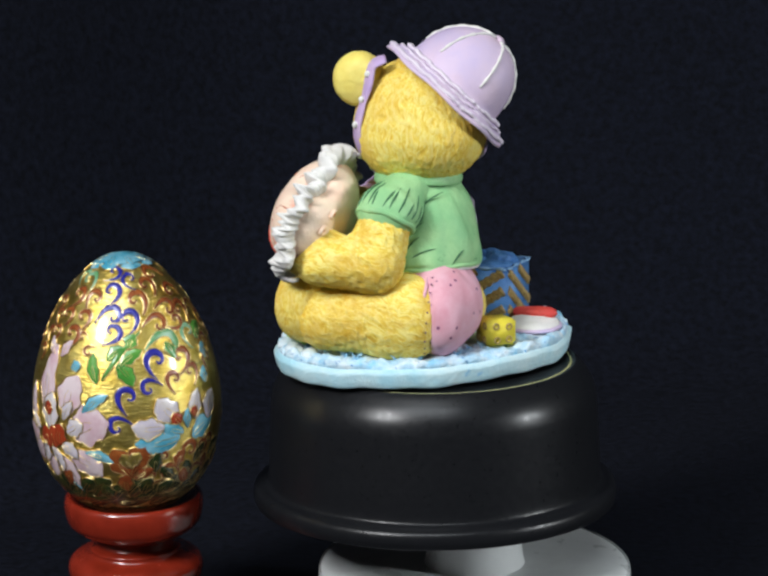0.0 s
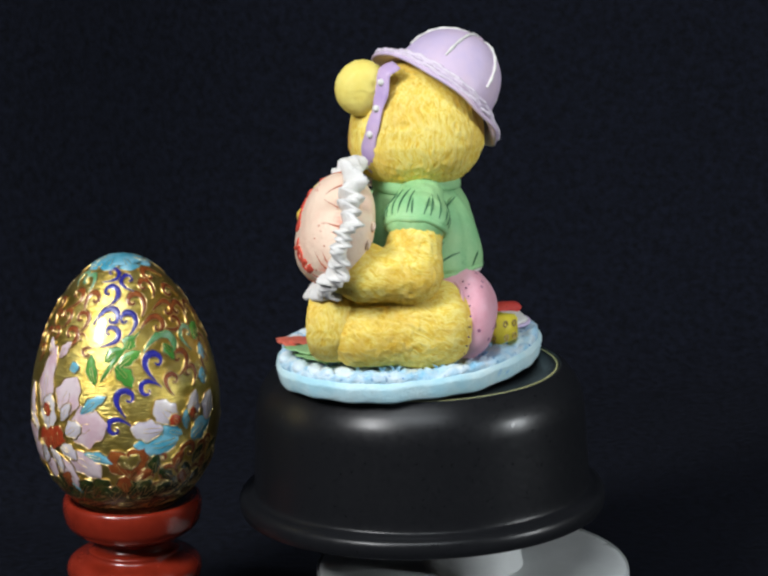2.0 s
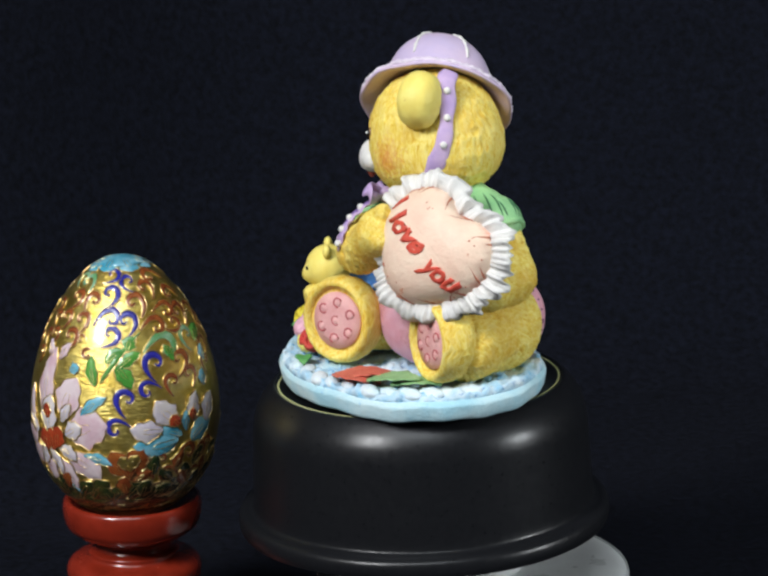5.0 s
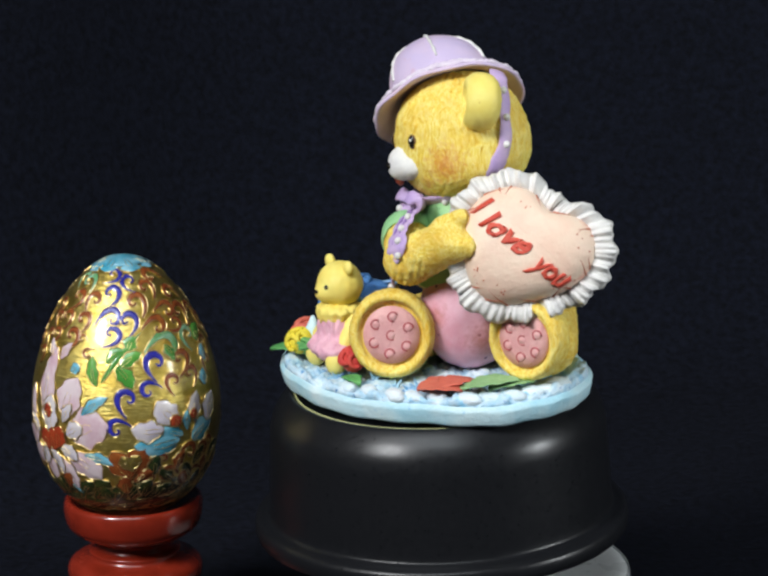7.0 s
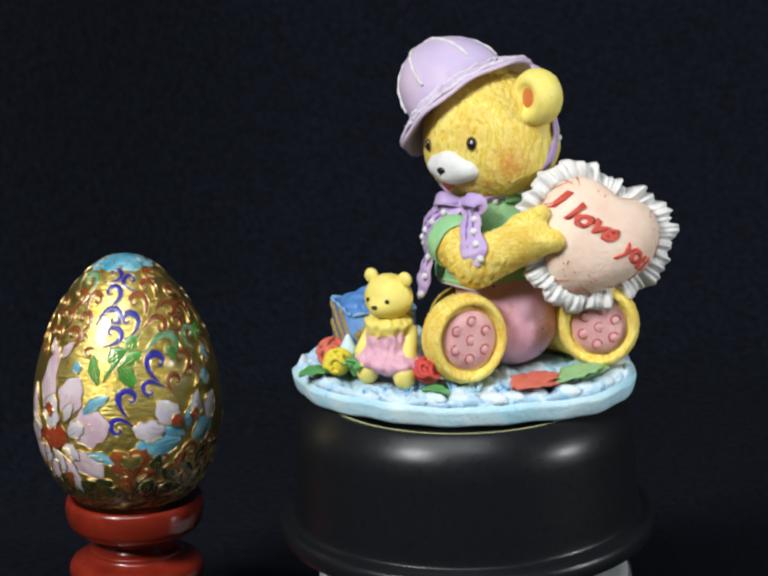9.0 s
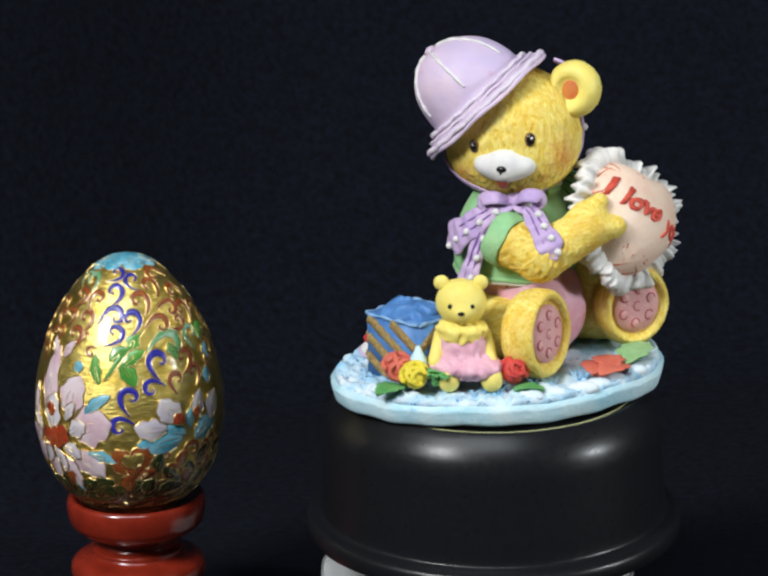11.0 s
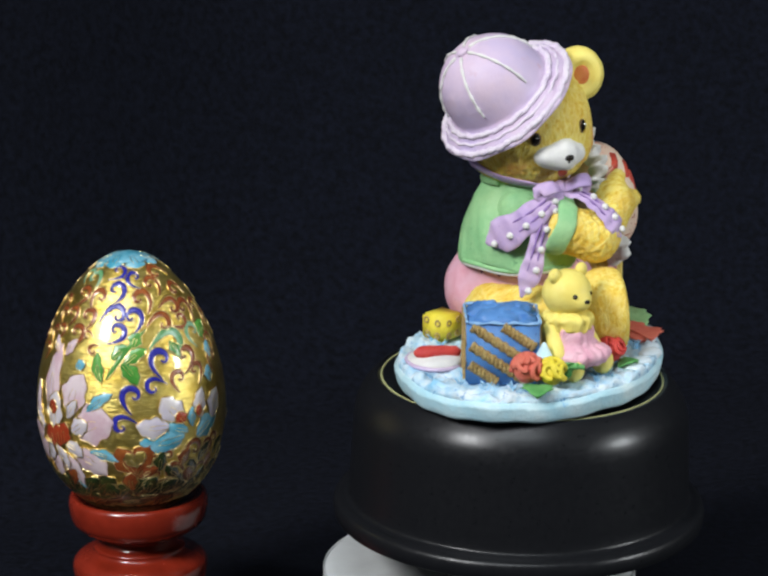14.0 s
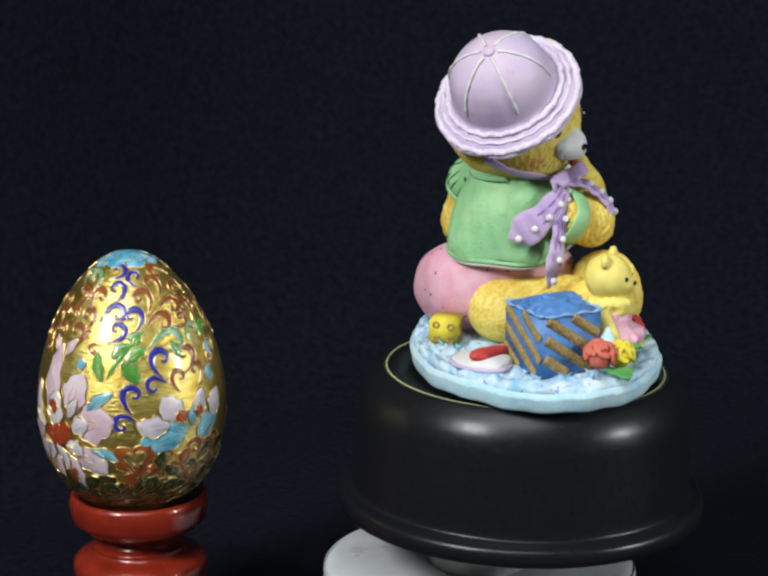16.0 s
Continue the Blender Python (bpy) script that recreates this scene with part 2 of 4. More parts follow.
def curve_pts(pts, n):
    p = smooth_profile(pts, 12)
    s = np.r_[0, np.cumsum(np.linalg.norm(np.diff(p, axis=0), axis=1))]
    return np.stack([np.interp(np.linspace(0, s[-1], n), s, p[:, i]) for i in range(p.shape[1])], 1)


def tube(pts, radius, n=40, sides=10, bm=None, mat=0, flat=1.0, up=(0, 0, 1), wave=0.0, scale=U):
    """A round or flattened band along a smooth curve; radius may be a function of 0..1."""
    pts = np.array(pts, float)
    closed = len(pts) > 8 and np.linalg.norm(pts[0] - pts[-1]) < 0.02 * np.ptp(pts, axis=0).max()
    if closed:
        s = np.linspace(0, 1, len(pts))
        u = np.arange(n) / n
        c = np.stack([np.interp(u, s, pts[:, i]) for i in range(3)], 1)
        t = np.roll(c, -2, 0) - np.roll(c, 2, 0)
    else:
        c = curve_pts(pts, n)
        t = np.gradient(c, axis=0)
    t /= np.linalg.norm(t, axis=1)[:, None] + 1e-12
    P = np.zeros((n, sides, 3))
    for i in range(n):
        s = i / (n - 1)
        r = radius(s) if callable(radius) else radius
        upv = np.array(up(c[i]) if callable(up) else up, float)
        a = np.cross(t[i], upv)
        a /= np.linalg.norm(a) + 1e-9
        b = np.cross(a, t[i])
        for j in range(sides):
            q = 2 * np.pi * j / sides
            P[i, j] = c[i] + r * (np.cos(q) * a + flat * np.sin(q) * b) + wave * np.sin(s * 40) * b
    if closed:
        return grid_mesh(np.concatenate([P, P[:1]]) * scale, True, False, mat, bm)
    return grid_mesh(P * scale, True, True, mat, bm)


def turned(c, n, prof, tall=1.0, seg=64, fuzz=0.0, up=(0, 0, 1)):
    """A body turned about the axis n through c; profile rows are radius and height along n."""
    R = frame_of(n, up)
    P = np.array([[np.array(c) + r * (math.cos(a) * R[:, 0] + tall * math.sin(a) * R[:, 1]) + h * R[:, 2] for a in np.linspace(0, 2 * math.pi, seg, endpoint=False)] for r, h in prof])
    if fuzz:
        P = P + (P - np.array(c)) * (fuzz * 0.06 * wobble(P, 0.9))[..., None]
    return grid_mesh(P[::-1] * U)


def ball(c, r, nu=12, nv=8, bm=None, mat=0, squash=(1, 1, 1), R=None):
    bm = bm or bmesh.new()
    R = np.eye(3) if R is None else R
    M = Matrix.Translation(Vector(c) * U) @ Matrix([list(w) for w in R]).to_4x4() @ Matrix.Diagonal((*[s * r * U for s in squash], 1))
    got = bmesh.ops.create_uvsphere(bm, u_segments=nu, v_segments=nv, radius=1, matrix=M)
    for f in {f for v in got["verts"] for f in v.link_faces}:
        f.material_index = mat
    return bm


def thing(name, label, category, group=""):
    return tagged(new(name), label, category, group)


# ---- the setting ----


def cloth_sweep():
    """A dark cloth that lies on the table and climbs up behind, with a slanting crease where it leaves the table."""
    rise = smooth_profile([(0.0, 0.0), (0.025, 0.003), (0.05, 0.014), (0.08, 0.045), (0.115, 0.11), (0.15, 0.22), (0.19, 0.42), (0.21, 0.8), (0.22, 1.3)], 8)
    flat = np.linspace(-1.2, 0.0, 14)[:-1]
    rows = []
    for x in np.linspace(-1.3, 1.3, 132):
        y0 = 0.06 + 0.155 / (1 + math.exp(-(x + 0.125) / 0.03)) + 0.02 * math.sin(5 * x)
        col = [(x, -1.2 + (q + 1.2) / 1.2 * (y0 + 1.2), 0.0008 * math.sin(31 * x + 17 * q)) for q in flat]
        col += [(x, y0 + dy + 0.006 * math.sin(9 * x + 4 * z) * min(1, z * 6), z) for dy, z in rise]
        rows.append(col)
    bm = grid_mesh(np.array(rows).transpose(1, 0, 2), False, False)
    return tagged(part("backdrop", bm, M_CLOTH), "dark navy cloth laid on the table and hung behind", "backdrop", kind="structure")


cloth_sweep()


def slab(name, x0, x1, y0, y1, z0, z1, mat, label):
    bm = bmesh.new()
    bmesh.ops.create_cube(bm, size=1, matrix=Matrix.Translation(((x0 + x1) / 2, (y0 + y1) / 2, (z0 + z1) / 2)) @ Matrix.Diagonal((x1 - x0, y1 - y0, z1 - z0, 1)))
    return tagged(part(name, bm, mat), label, "wall", kind="structure")


# unseen room closed around the table, added for bounce light and reflections
slab("floor", -2.0, 2.0, -2.5, 1.5, -0.104, -0.004, M_WALL, "unseen plain floor, added under the cloth")
slab("wall_north", -2.0, 2.0, 1.5, 1.6, -0.004, 1.7, M_WALL, "unseen plain cream wall, added for bounce light")
slab("wall_south", -2.0, 2.0, -2.6, -2.5, -0.004, 1.7, M_WALL, "unseen plain cream wall, added for bounce light")
slab("wall_east", 2.0, 2.1, -2.5, 1.5, -0.004, 1.7, M_WALL, "unseen plain cream wall, added for bounce light")
slab("wall_west", -2.1, -2.0, -2.5, 1.5, -0.004, 1.7, M_WALL, "unseen plain cream wall, added for bounce light")
slab("ceiling", -2.0, 2.0, -2.5, 1.5, 1.7, 1.8, M_WALL, "unseen plain cream ceiling, added for bounce light")

# ---- turntable and plinth ----
TURN_Z = 0.099  # height of the turning frame's origin over the cloth


def build_turntable():
    t = thing("turntable", "milky white plastic turntable with a raised round hub", "turntable")
    part("disc", revolve(smooth_profile([(0.030, -0.036), (0.0385, -0.036), (0.040, -0.034), (0.040, -0.003), (0.0396, -0.0008), (0.0385, 0), (0.034, 0.0004), (0.0115, 0.0008)], 4)), M_TUB, t)
    part("hub", revolve(smooth_profile([(0.0130, 0.0002), (0.0124, 0.003), (0.0120, 0.008), (0.0118, 0.0138), (0.0114, 0.0146), (0.004, 0.0146)], 4)), M_TUB, t)
    return t


def build_plinth():
    t = thing("plinth", "glossy black plastic round plinth with a flanged foot", "plinth")
    prof = [(66, -60.5), (76.0, -60.5), (77.6, -59.0), (77.9, -56.0), (77.2, -53.6), (75.4, -52.4), (72.6, -51.6), (71.4, -49.5),
            (70.9, -40), (70.1, -25), (69.7, -18), (69.2, -13.8), (68.0, -9.6), (66.0, -5.8), (63.6, -2.6), (61.9, -0.7), (60.9, 0.1), (60.0, 0.2), (59.4, -0.4)]
    p = smooth_profile(prof, 5) * U
    part("body", revolve(p, 128), M_BLACK, t)
    part("top_plate", revolve(np.array([(20, -1.6), (58.8, -1.6), (58.8, -1.0), (20, -1.0)]) * U, 96), M_GREYTOP, t, "dull grey top plate")
    part("rim_ring", revolve(smooth_profile([(57.5, -1.2), (58.0, -0.2), (58.6, -0.2), (59.2, -1.2)], 3) * U, 96), M_FELT, t, "thin olive yellow ring")
    return t


turntable = build_turntable()
plinth = build_plinth()
figurine = thing("bear_figurine", "hand-painted resin teddy bear with heart cushion on oval base", "figurine")

# ---- egg and its stand ----
EGG_X, EGG_Y, EGG_Z, EGG_H = -0.0863, 0.002, 0.0406, 0.0674


def gilt():
    m, nt, bs, _, ln = nodes_of("gilt_metal")
    n1 = noise_tex(nt, coords(nt, (450, 450, 2200)), 1.0, 3, 0.6)
    n2 = noise_tex(nt, coords(nt), 180, 3, 0.6)
    ln.new(ramp(nt, n2, [(0.35, (0.66, 0.47, 0.09)), (0.65, (0.88, 0.72, 0.22))]), bs.inputs["Base Color"])
    ln.new(ramp(nt, n1, [(0.3, (0.33,) * 3), (0.7, (0.52,) * 3)]), bs.inputs["Roughness"])
    bs.inputs["Metallic"].default_value = 1.0
    bs.inputs["Coat Weight"].default_value = 0.7
    bs.inputs["Coat Roughness"].default_value = 0.12
    bump(nt, bs, n1, 0.00026, 0.9)
    return m


M_GOLD = gilt()
M_WIRE = plain("gilt_wire", (0.80, 0.62, 0.28), 0.32, 1.0, 900, 0.1, 0)


def enamel(name, a, b, size=260):
    m, nt, bs, _, ln = nodes_of(name)
    v = coords(nt)
    ln.new(ramp(nt, noise_tex(nt, v, size, 3), [(0.38, a), (0.64, b)]), bs.inputs["Base Color"])
    bs.inputs["Roughness"].default_value = 0.3
    bs.inputs["Coat Weight"].default_value = 0.5
    bs.inputs["Coat Roughness"].default_value = 0.09
    bump(nt, bs, noise_tex(nt, v, 1400, 2), 0.00006)
    return m


M_E_BLUE = enamel("cobalt_enamel", (0.02, 0.02, 0.22), (0.03, 0.03, 0.32))
M_E_BROWN = enamel("russet_enamel", (0.20, 0.045, 0.012), (0.30, 0.09, 0.02))
M_E_GREEN = enamel("green_enamel", (0.05, 0.22, 0.03), (0.12, 0.34, 0.06))
M_E_DARK = enamel("dark_green_enamel", (0.014, 0.03, 0.008), (0.06, 0.05, 0.01))
M_E_PINK = enamel("pale_pink_enamel", (0.56, 0.38, 0.43), (0.66, 0.55, 0.57), 190)
M_E_WHITE = enamel("white_enamel", (0.60, 0.55, 0.54), (0.50, 0.45, 0.53), 190)
M_E_CYAN = enamel("turquoise_enamel", (0.06, 0.31, 0.43), (0.24, 0.50, 0.60), 190)
M_E_SAGE = enamel("sage_enamel", (0.10, 0.28, 0.10), (0.22, 0.40, 0.26))
M_E_RED = enamel("brick_enamel", (0.34, 0.05, 0.015), (0.26, 0.03, 0.01))


def egg_radius(s):
    """Radius of the egg at s from 0 (bottom) to 1 (top), in metres."""
    z = 2 * s - 1
    return 0.0235 * math.sqrt(max(0.0, 1 - z * z)) * (1 - 0.16 * z - 0.02 * z * z)


def on_egg(a, s, x, y, h):
    """The place x to the right, y up and h outwards, in metres, of the spot at turn a (radians) and height s."""
    r0 = max(egg_radius(s), 0.004)
    slope = (egg_radius(min(s + 0.01, 0.999)) - egg_radius(max(s - 0.01, 0.001))) / (0.02 * EGG_H)
    s2 = min(max(s + y / (EGG_H * math.sqrt(1 + slope * slope)), 0.004), 0.996)
    a2 = a + x / max(r0, 0.6 * egg_radius(s2))
    r = egg_radius(s2)
    k = (egg_radius(min(s2 + 0.004, 0.9995)) - egg_radius(max(s2 - 0.004, 0.0005))) / (0.008 * EGG_H)
    nr, nz = 1 / math.sqrt(1 + k * k), -k / math.sqrt(1 + k * k)
    return ((r + h * nr) * math.cos(a2), (r + h * nr) * math.sin(a2), s2 * EGG_H + h * nz)


def wire(pts, rad, bm, mat=1):
    return tube(np.array(pts), rad, max(16, len(pts) * 2), 6, bm=bm, mat=mat, up=lambda p: np.array([p[0], p[1], 0.3 * p[2]]), scale=1.0)


HOOK = np.array([(-0.18, 0.42), (-0.34, 0.22), (-0.58, 0.34), (-0.60, 0.72), (-0.16, 1.0), (0.36, 0.84), (0.52, 0.28), (0.26, -0.38), (-0.10, -0.86)])


def scroll(t, a, s, size, rot, flip, mat):
    """A hooked enamel scroll between two gilt wires."""
    c = curve_pts(HOOK, 22)
    if flip:
        c[:, 0] *= -1
    q = radians(rot)
    c = c @ np.array([[math.cos(q), math.sin(q)], [-math.sin(q), math.cos(q)]]) * size * 0.00100
    d = np.gradient(c, axis=0)
    d /= np.linalg.norm(d, axis=1)[:, None]
    nrm = np.stack([-d[:, 1], d[:, 0]], 1)
    w = np.array([0.07 + 0.22 * math.sin(math.pi * min(1, i / 21 * 0.95 + 0.04)) ** 1.4 for i in range(22)]) * size * 0.00092
    A = radians(a)
    P = np.array([[on_egg(A, s, *(c[i] + nrm[i] * w[i] * u), 0.00022 * (1 - abs(u) ** 3) + 0.00004) for u in (-1, -0.5, 0, 0.5, 1)] for i in range(22)])
    bm = grid_mesh(P[:, ::-1], False, False)
    for u in (-1, 1):
        wire([on_egg(A, s, *(c[i] + nrm[i] * w[i] * u), 0.0001) for i in range(0, 22, 1)], 0.00016, bm)
    part("scroll", bm, [mat, M_WIRE], t)


def petal(t, a, s, length, width, rot, mat, name="petal", point=0.9, lift=0.0):
    """A leaf or petal of enamel with a gilt outline; lengths in millimetres."""
    q = radians(rot)
    ex, ey = np.array([math.cos(q), math.sin(q)]), np.array([-math.sin(q), math.cos(q)])
    A, n = radians(a), 13
    L, W = length * 0.00108, width * 0.00054

    def half(u):
        return 1.25 * W * max(0.03, math.sin(math.pi * u ** point)) ** 0.7 * (1 + 0.13 * math.sin(17 * u + 0.6))

    def at(u, v, h):
        return on_egg(A, s, *(ex * L * (u - 0.5) + ey * half(u) * v + ey * 0.10 * L * math.sin(2.5 * u)), h + lift)

    us = [0.01 + 0.98 * i / (n - 1) for i in range(n)]
    P = np.array([[at(u, v, 0.0003 * (1 - abs(v) ** 3) + 0.00004) for v in (-1, -0.6, -0.2, 0.2, 0.6, 1)] for u in us])
    bm = grid_mesh(P[:, ::-1], False, False)
    wire([at(u, 1, 0.00012) for u in us] + [at(u, -1, 0.00012) for u in us[::-1]] + [at(us[0], 1, 0.00012)], 0.00015, bm)
    if width > 1.5:
        for v in (-0.38, 0.3):
            wire([at(u, v * (1 - u), 0.0003) for u in us[1:8]], 0.00009, bm)
    part(name, bm, [mat, M_WIRE], t)


# turn, height, size, rotation, mirrored
BLUE = [(-101, 0.945, 2.7, -40, 0), (-75, 0.923, 2.7, 20, 1), (-96, 0.884, 3.1, -10, 0), (-100, 0.819, 3.5, -60, 1), (-79, 0.794, 3.3, -5, 0), (-95, 0.751, 3.1, -40, 0), (-65, 0.643, 3.7, 0, 1), (-67, 0.581, 2.8, 90, 0), (-85, 0.523, 3.5, 0, 1), (-87, 0.448, 3.1, 90, 0)]
RUSSET_WEST = [(-137, 0.863, 2.9, -15, 0), (-118, 0.864, 2.9, -15, 1), (-138, 0.797, 2.6, 0, 0), (-119, 0.797, 2.8, 0, 0), (-127, 0.734, 3.1, -20, 0), (-115, 0.75, 1.5, 70, 0), (-109, 0.711, 1.7, 120, 0), (-160, 0.829, 2.3, -20, 0), (-151, 0.788, 2.3, 10, 1), (-145, 0.737, 2.2, -10, 0), (-155, 0.725, 2.2, 0, 1), (-157, 0.658, 2.3, 0, 0), (-170, 0.695, 2.2, 20, 0)]
RUSSET_EAST = [(-51, 0.901, 2.9, 10, 0), (-68, 0.855, 3.4, 10, 0), (-46, 0.838, 3.1, -90, 1), (-61, 0.791, 3.3, -80, 1), (-42, 0.776, 2.8, -80, 0), (-28, 0.941, 3.1, 60, 0), (-20, 0.876, 2.8, 50, 0), (-25, 0.802, 3.3, 10, 0), (-8, 0.798, 2.7, 15, 0), (-44, 0.641, 3.5, -20, 0), (-54, 0.575, 2.8, 0, 1), (-37, 0.589, 2.8, 0, 0), (-1, 0.746, 2.7, 0, 1), (-13, 0.676, 2.7, 10, 0), (-20, 0.613, 2.7, -10, 1)]
RUSSET_LOW = [(-47, 0.31, 3.2, -50, 1), (-54, 0.238, 3.2, 60, 0), (-34, 0.296, 2.9, -40, 0), (-63, 0.289, 2.7, 20, 1), (-32, 0.218, 2.7, 60, 0), (-66, 0.221, 2.7, 80, 1), (-28, 0.318, 2.4, -30, 1), (-47, 0.163, 2.7, 70, 0)]
GREEN_SCROLLS = [(-32, 0.718, 3.3, 0, 1), (-59, 0.72, 4.6, -80, 1), (-130, 0.92, 2.9, 30, 0), (-150, 0.924, 2.4, 10, 1)]
# turn, height, length, width, rotation
LOTUS_PINK = [(-154, 0.454, 13, 3.4, 95), (-119, 0.541, 10, 5.6, 66), (-107, 0.425, 10, 7.6, 12), (-112, 0.282, 9.5, 5.6, -42), (-129, 0.247, 10.5, 4.2, -66), (-145, 0.262, 9.5, 4.2, -88), (-158, 0.299, 8, 4.5, 205), (-162, 0.364, 8, 4, 165)]
LOTUS_STALK = [(-137, 0.575, 17, 4.6, 84), (-142, 0.70, 5, 2.0, 118), (-128, 0.70, 5, 2.0, 52)]
LOTUS_CORE = [(-134, 0.47, 9, 4.4, 85), (-116, 0.421, 4.8, 3.4, 25), (-122, 0.333, 5.6, 3, -40), (-133, 0.293, 6.4, 2.4, -68), (-144, 0.304, 5, 2.4, -110), (-121, 0.485, 5, 2.0, 58), (-151, 0.421, 5, 2.4, 130)]
LOTUS_WHITE = [(-72, 0.435, 7.6, 4.2, 170), (-59, 0.491, 7.4, 4.8, 128), (-38, 0.486, 7, 3.2, 75), (-25, 0.467, 7, 4, 62)]
LOTUS_CYAN = [(-66, 0.379, 11, 5.2, 178), (-56, 0.415, 6, 3, 150), (-33, 0.388, 8, 4.6, 20), (-45, 0.445, 5, 2, 80), (-103, 0.517, 7.6, 2.2, 32), (-102, 0.313, 7, 2.4, -22), (-125, 0.187, 5, 1.8, -52), (-118, 0.645, 2.7, 2.2, 20), (-148, 0.97, 4, 3, 60), (-19, 0.66, 4, 2.6, 80), (-26, 0.579, 4, 2.6, 80)]
SPRIG = [(-104, 0.647, 7, 2.2, 96), (-90, 0.695, 5, 2.9, 30), (-79, 0.738, 3.6, 2.8, 60), (-80, 0.679, 6.4, 2.5, 28), (-85, 0.622, 6.2, 3.0, -60), (-84, 0.685, 15, 1.2, 46), (-52, 0.692, 4.5, 2.0, -70), (-18, 0.731, 5, 3.4, 40)]
CENTRES = [(-138, 0.374, 5.2, 3.6, 100), (-127, 0.392, 5.2, 3.6, 75), (-132, 0.379, 5.4, 3.2, 88), (-136, 0.483, 3.4, 2.2, 92), (-54, 0.454, 3, 2.6, 120), (-41, 0.462, 2.6, 1.8, 80)]


def build_egg():
    t = thing("cloisonne_egg", "gilt enamelled egg with scrolls, leaves and lotus flowers", "egg")
    n = 60
    prof = [(max(egg_radius((1 - math.cos(math.pi * i / n)) / 2), 0.0002), EGG_H * (1 - math.cos(math.pi * i / n)) / 2) for i in range(n + 1)]
    part("shell", revolve(prof, 128), M_GOLD, t, "gilt shell with fine ripples")
    for back in (0, 180):
        for rows, m in ((BLUE, M_E_BLUE), (RUSSET_WEST, M_E_BROWN), (RUSSET_EAST, M_E_BROWN), (RUSSET_LOW, M_E_BROWN), (GREEN_SCROLLS, M_E_SAGE)):
            for a, s, size, rot, flip in rows:
                scroll(t, a + back, s, size, rot, flip, m)
        for rows, m, nm, lift in ((LOTUS_STALK, M_E_PINK, "petal", 0.0), (LOTUS_PINK, M_E_PINK, "petal", 0.0), (LOTUS_CYAN, M_E_CYAN, "petal", 0.0), (LOTUS_WHITE, M_E_WHITE, "petal", 0.0002),
                                  (LOTUS_CORE, M_E_WHITE, "petal", 0.0003), (SPRIG, M_E_GREEN, "leaf", 0.0), (CENTRES, M_E_RED, "flower_centre", 0.0005)):
            for a, s, ln_, w, rot in rows:
                petal(t, a + back, s, ln_, w, rot, m, nm, lift=lift)
        for sgn in (-1, 1):
            petal(t, -82 + back + sgn * 4.6, 0.295, 9, 4.6, 90 - sgn * 26, M_E_BROWN, "heart_half", 1.4)
            petal(t, -82 + back + sgn * 2.2, 0.305, 4.4, 2.2, 90 - sgn * 30, M_GOLD, "heart_fill", 1.4, 0.0002)
        for i in range(9):
            petal(t, -74 + 8 * i + back, 0.245 + 0.045 * (i % 2), 5.2, 2.6, 25 + 53 * i % 120, (M_E_BROWN, M_E_DARK, M_E_DARK)[i % 3], "leaf")
        for i in range(13):
            petal(t, -172 + 13.8 * i + back, 0.165 + 0.022 * (i % 2), 7.4, 4.4, 12 + 47 * i % 50, M_E_DARK, "leaf")
            petal(t, -165 + 13.8 * i + back, 0.112 + 0.018 * (i % 2), 7.2, 4.2, -14 + 29 * i % 40, M_E_DARK, "leaf")
            petal(t, -168 + 13.8 * i + back, 0.215 - 0.02 * (i % 3), 5.0, 3.0, 40 + 61 * i % 80, M_E_DARK if i % 3 else M_E_BROWN, "leaf", lift=0.0001)
            petal(t, -170 + 13.8 * i + back, 0.066, 6.4, 4.0, 4 + 23 * i % 30, M_E_DARK, "leaf")
    for i in range(7):
        petal(t, -120 + 51.4 * i, 0.978, 4.6, 4.6, -90, M_E_CYAN, "petal")
    cap_rows = [(egg_radius(s) + 0.0003, s * EGG_H + 0.0002) for s in (0.978, 0.985, 0.992, 0.997)] + [(0.0003, EGG_H + 0.0004)]
    part("crown_cap", revolve(cap_rows, 48), M_E_CYAN, t, "turquoise enamel cap")
    return t


egg = build_egg()
egg.location = (EGG_X, EGG_Y, EGG_Z)


def build_stand():
    t = thing("egg_stand", "turned red lacquered wooden egg stand", "stand")
    foot_p = [(2, 0), (21.5, 0), (22.2, 1.2), (22.0, 3.5), (19, 5.5), (13, 8), (10, 12), (10.0, 16), (12.0, 18.9)]
    bead_p = [(11.0, 18.7), (14.6, 20.2), (16.5, 22.6), (17.2, 25.4), (16.9, 27.4), (15.4, 28.8), (12.6, 29.7), (11.8, 30.5), (11.7, 31.4), (10.3, 32.2), (9.7, 33.6)]
    cup_p = [(9.6, 33.3), (10.4, 34.6), (14.0, 36.0), (16.6, 38.0), (17.5, 40.6), (17.7, 43.2), (17.2, 44.9), (16.0, 45.2), (14.4, 44.1), (9, 40.8), (1, 40.3)]
    for nm, p in (("foot", foot_p), ("bead", bead_p), ("cup", cup_p)):
        part(nm, revolve(smooth_profile(p, 6) * 0.001, 96), M_WOOD, t)
    return t


stand = build_stand()
stand.location = (EGG_X + 0.0008, EGG_Y, 0)

M_STITCH = plain("dark_plum_thread", (0.16, 0.05, 0.12), 0.7, relief=0)
# ---- the figurine: base ----
BASE_C, BASE_A, BASE_B, BASE_T = np.array([-3.1, 1.9]), 70.0, 52.0, radians(39)


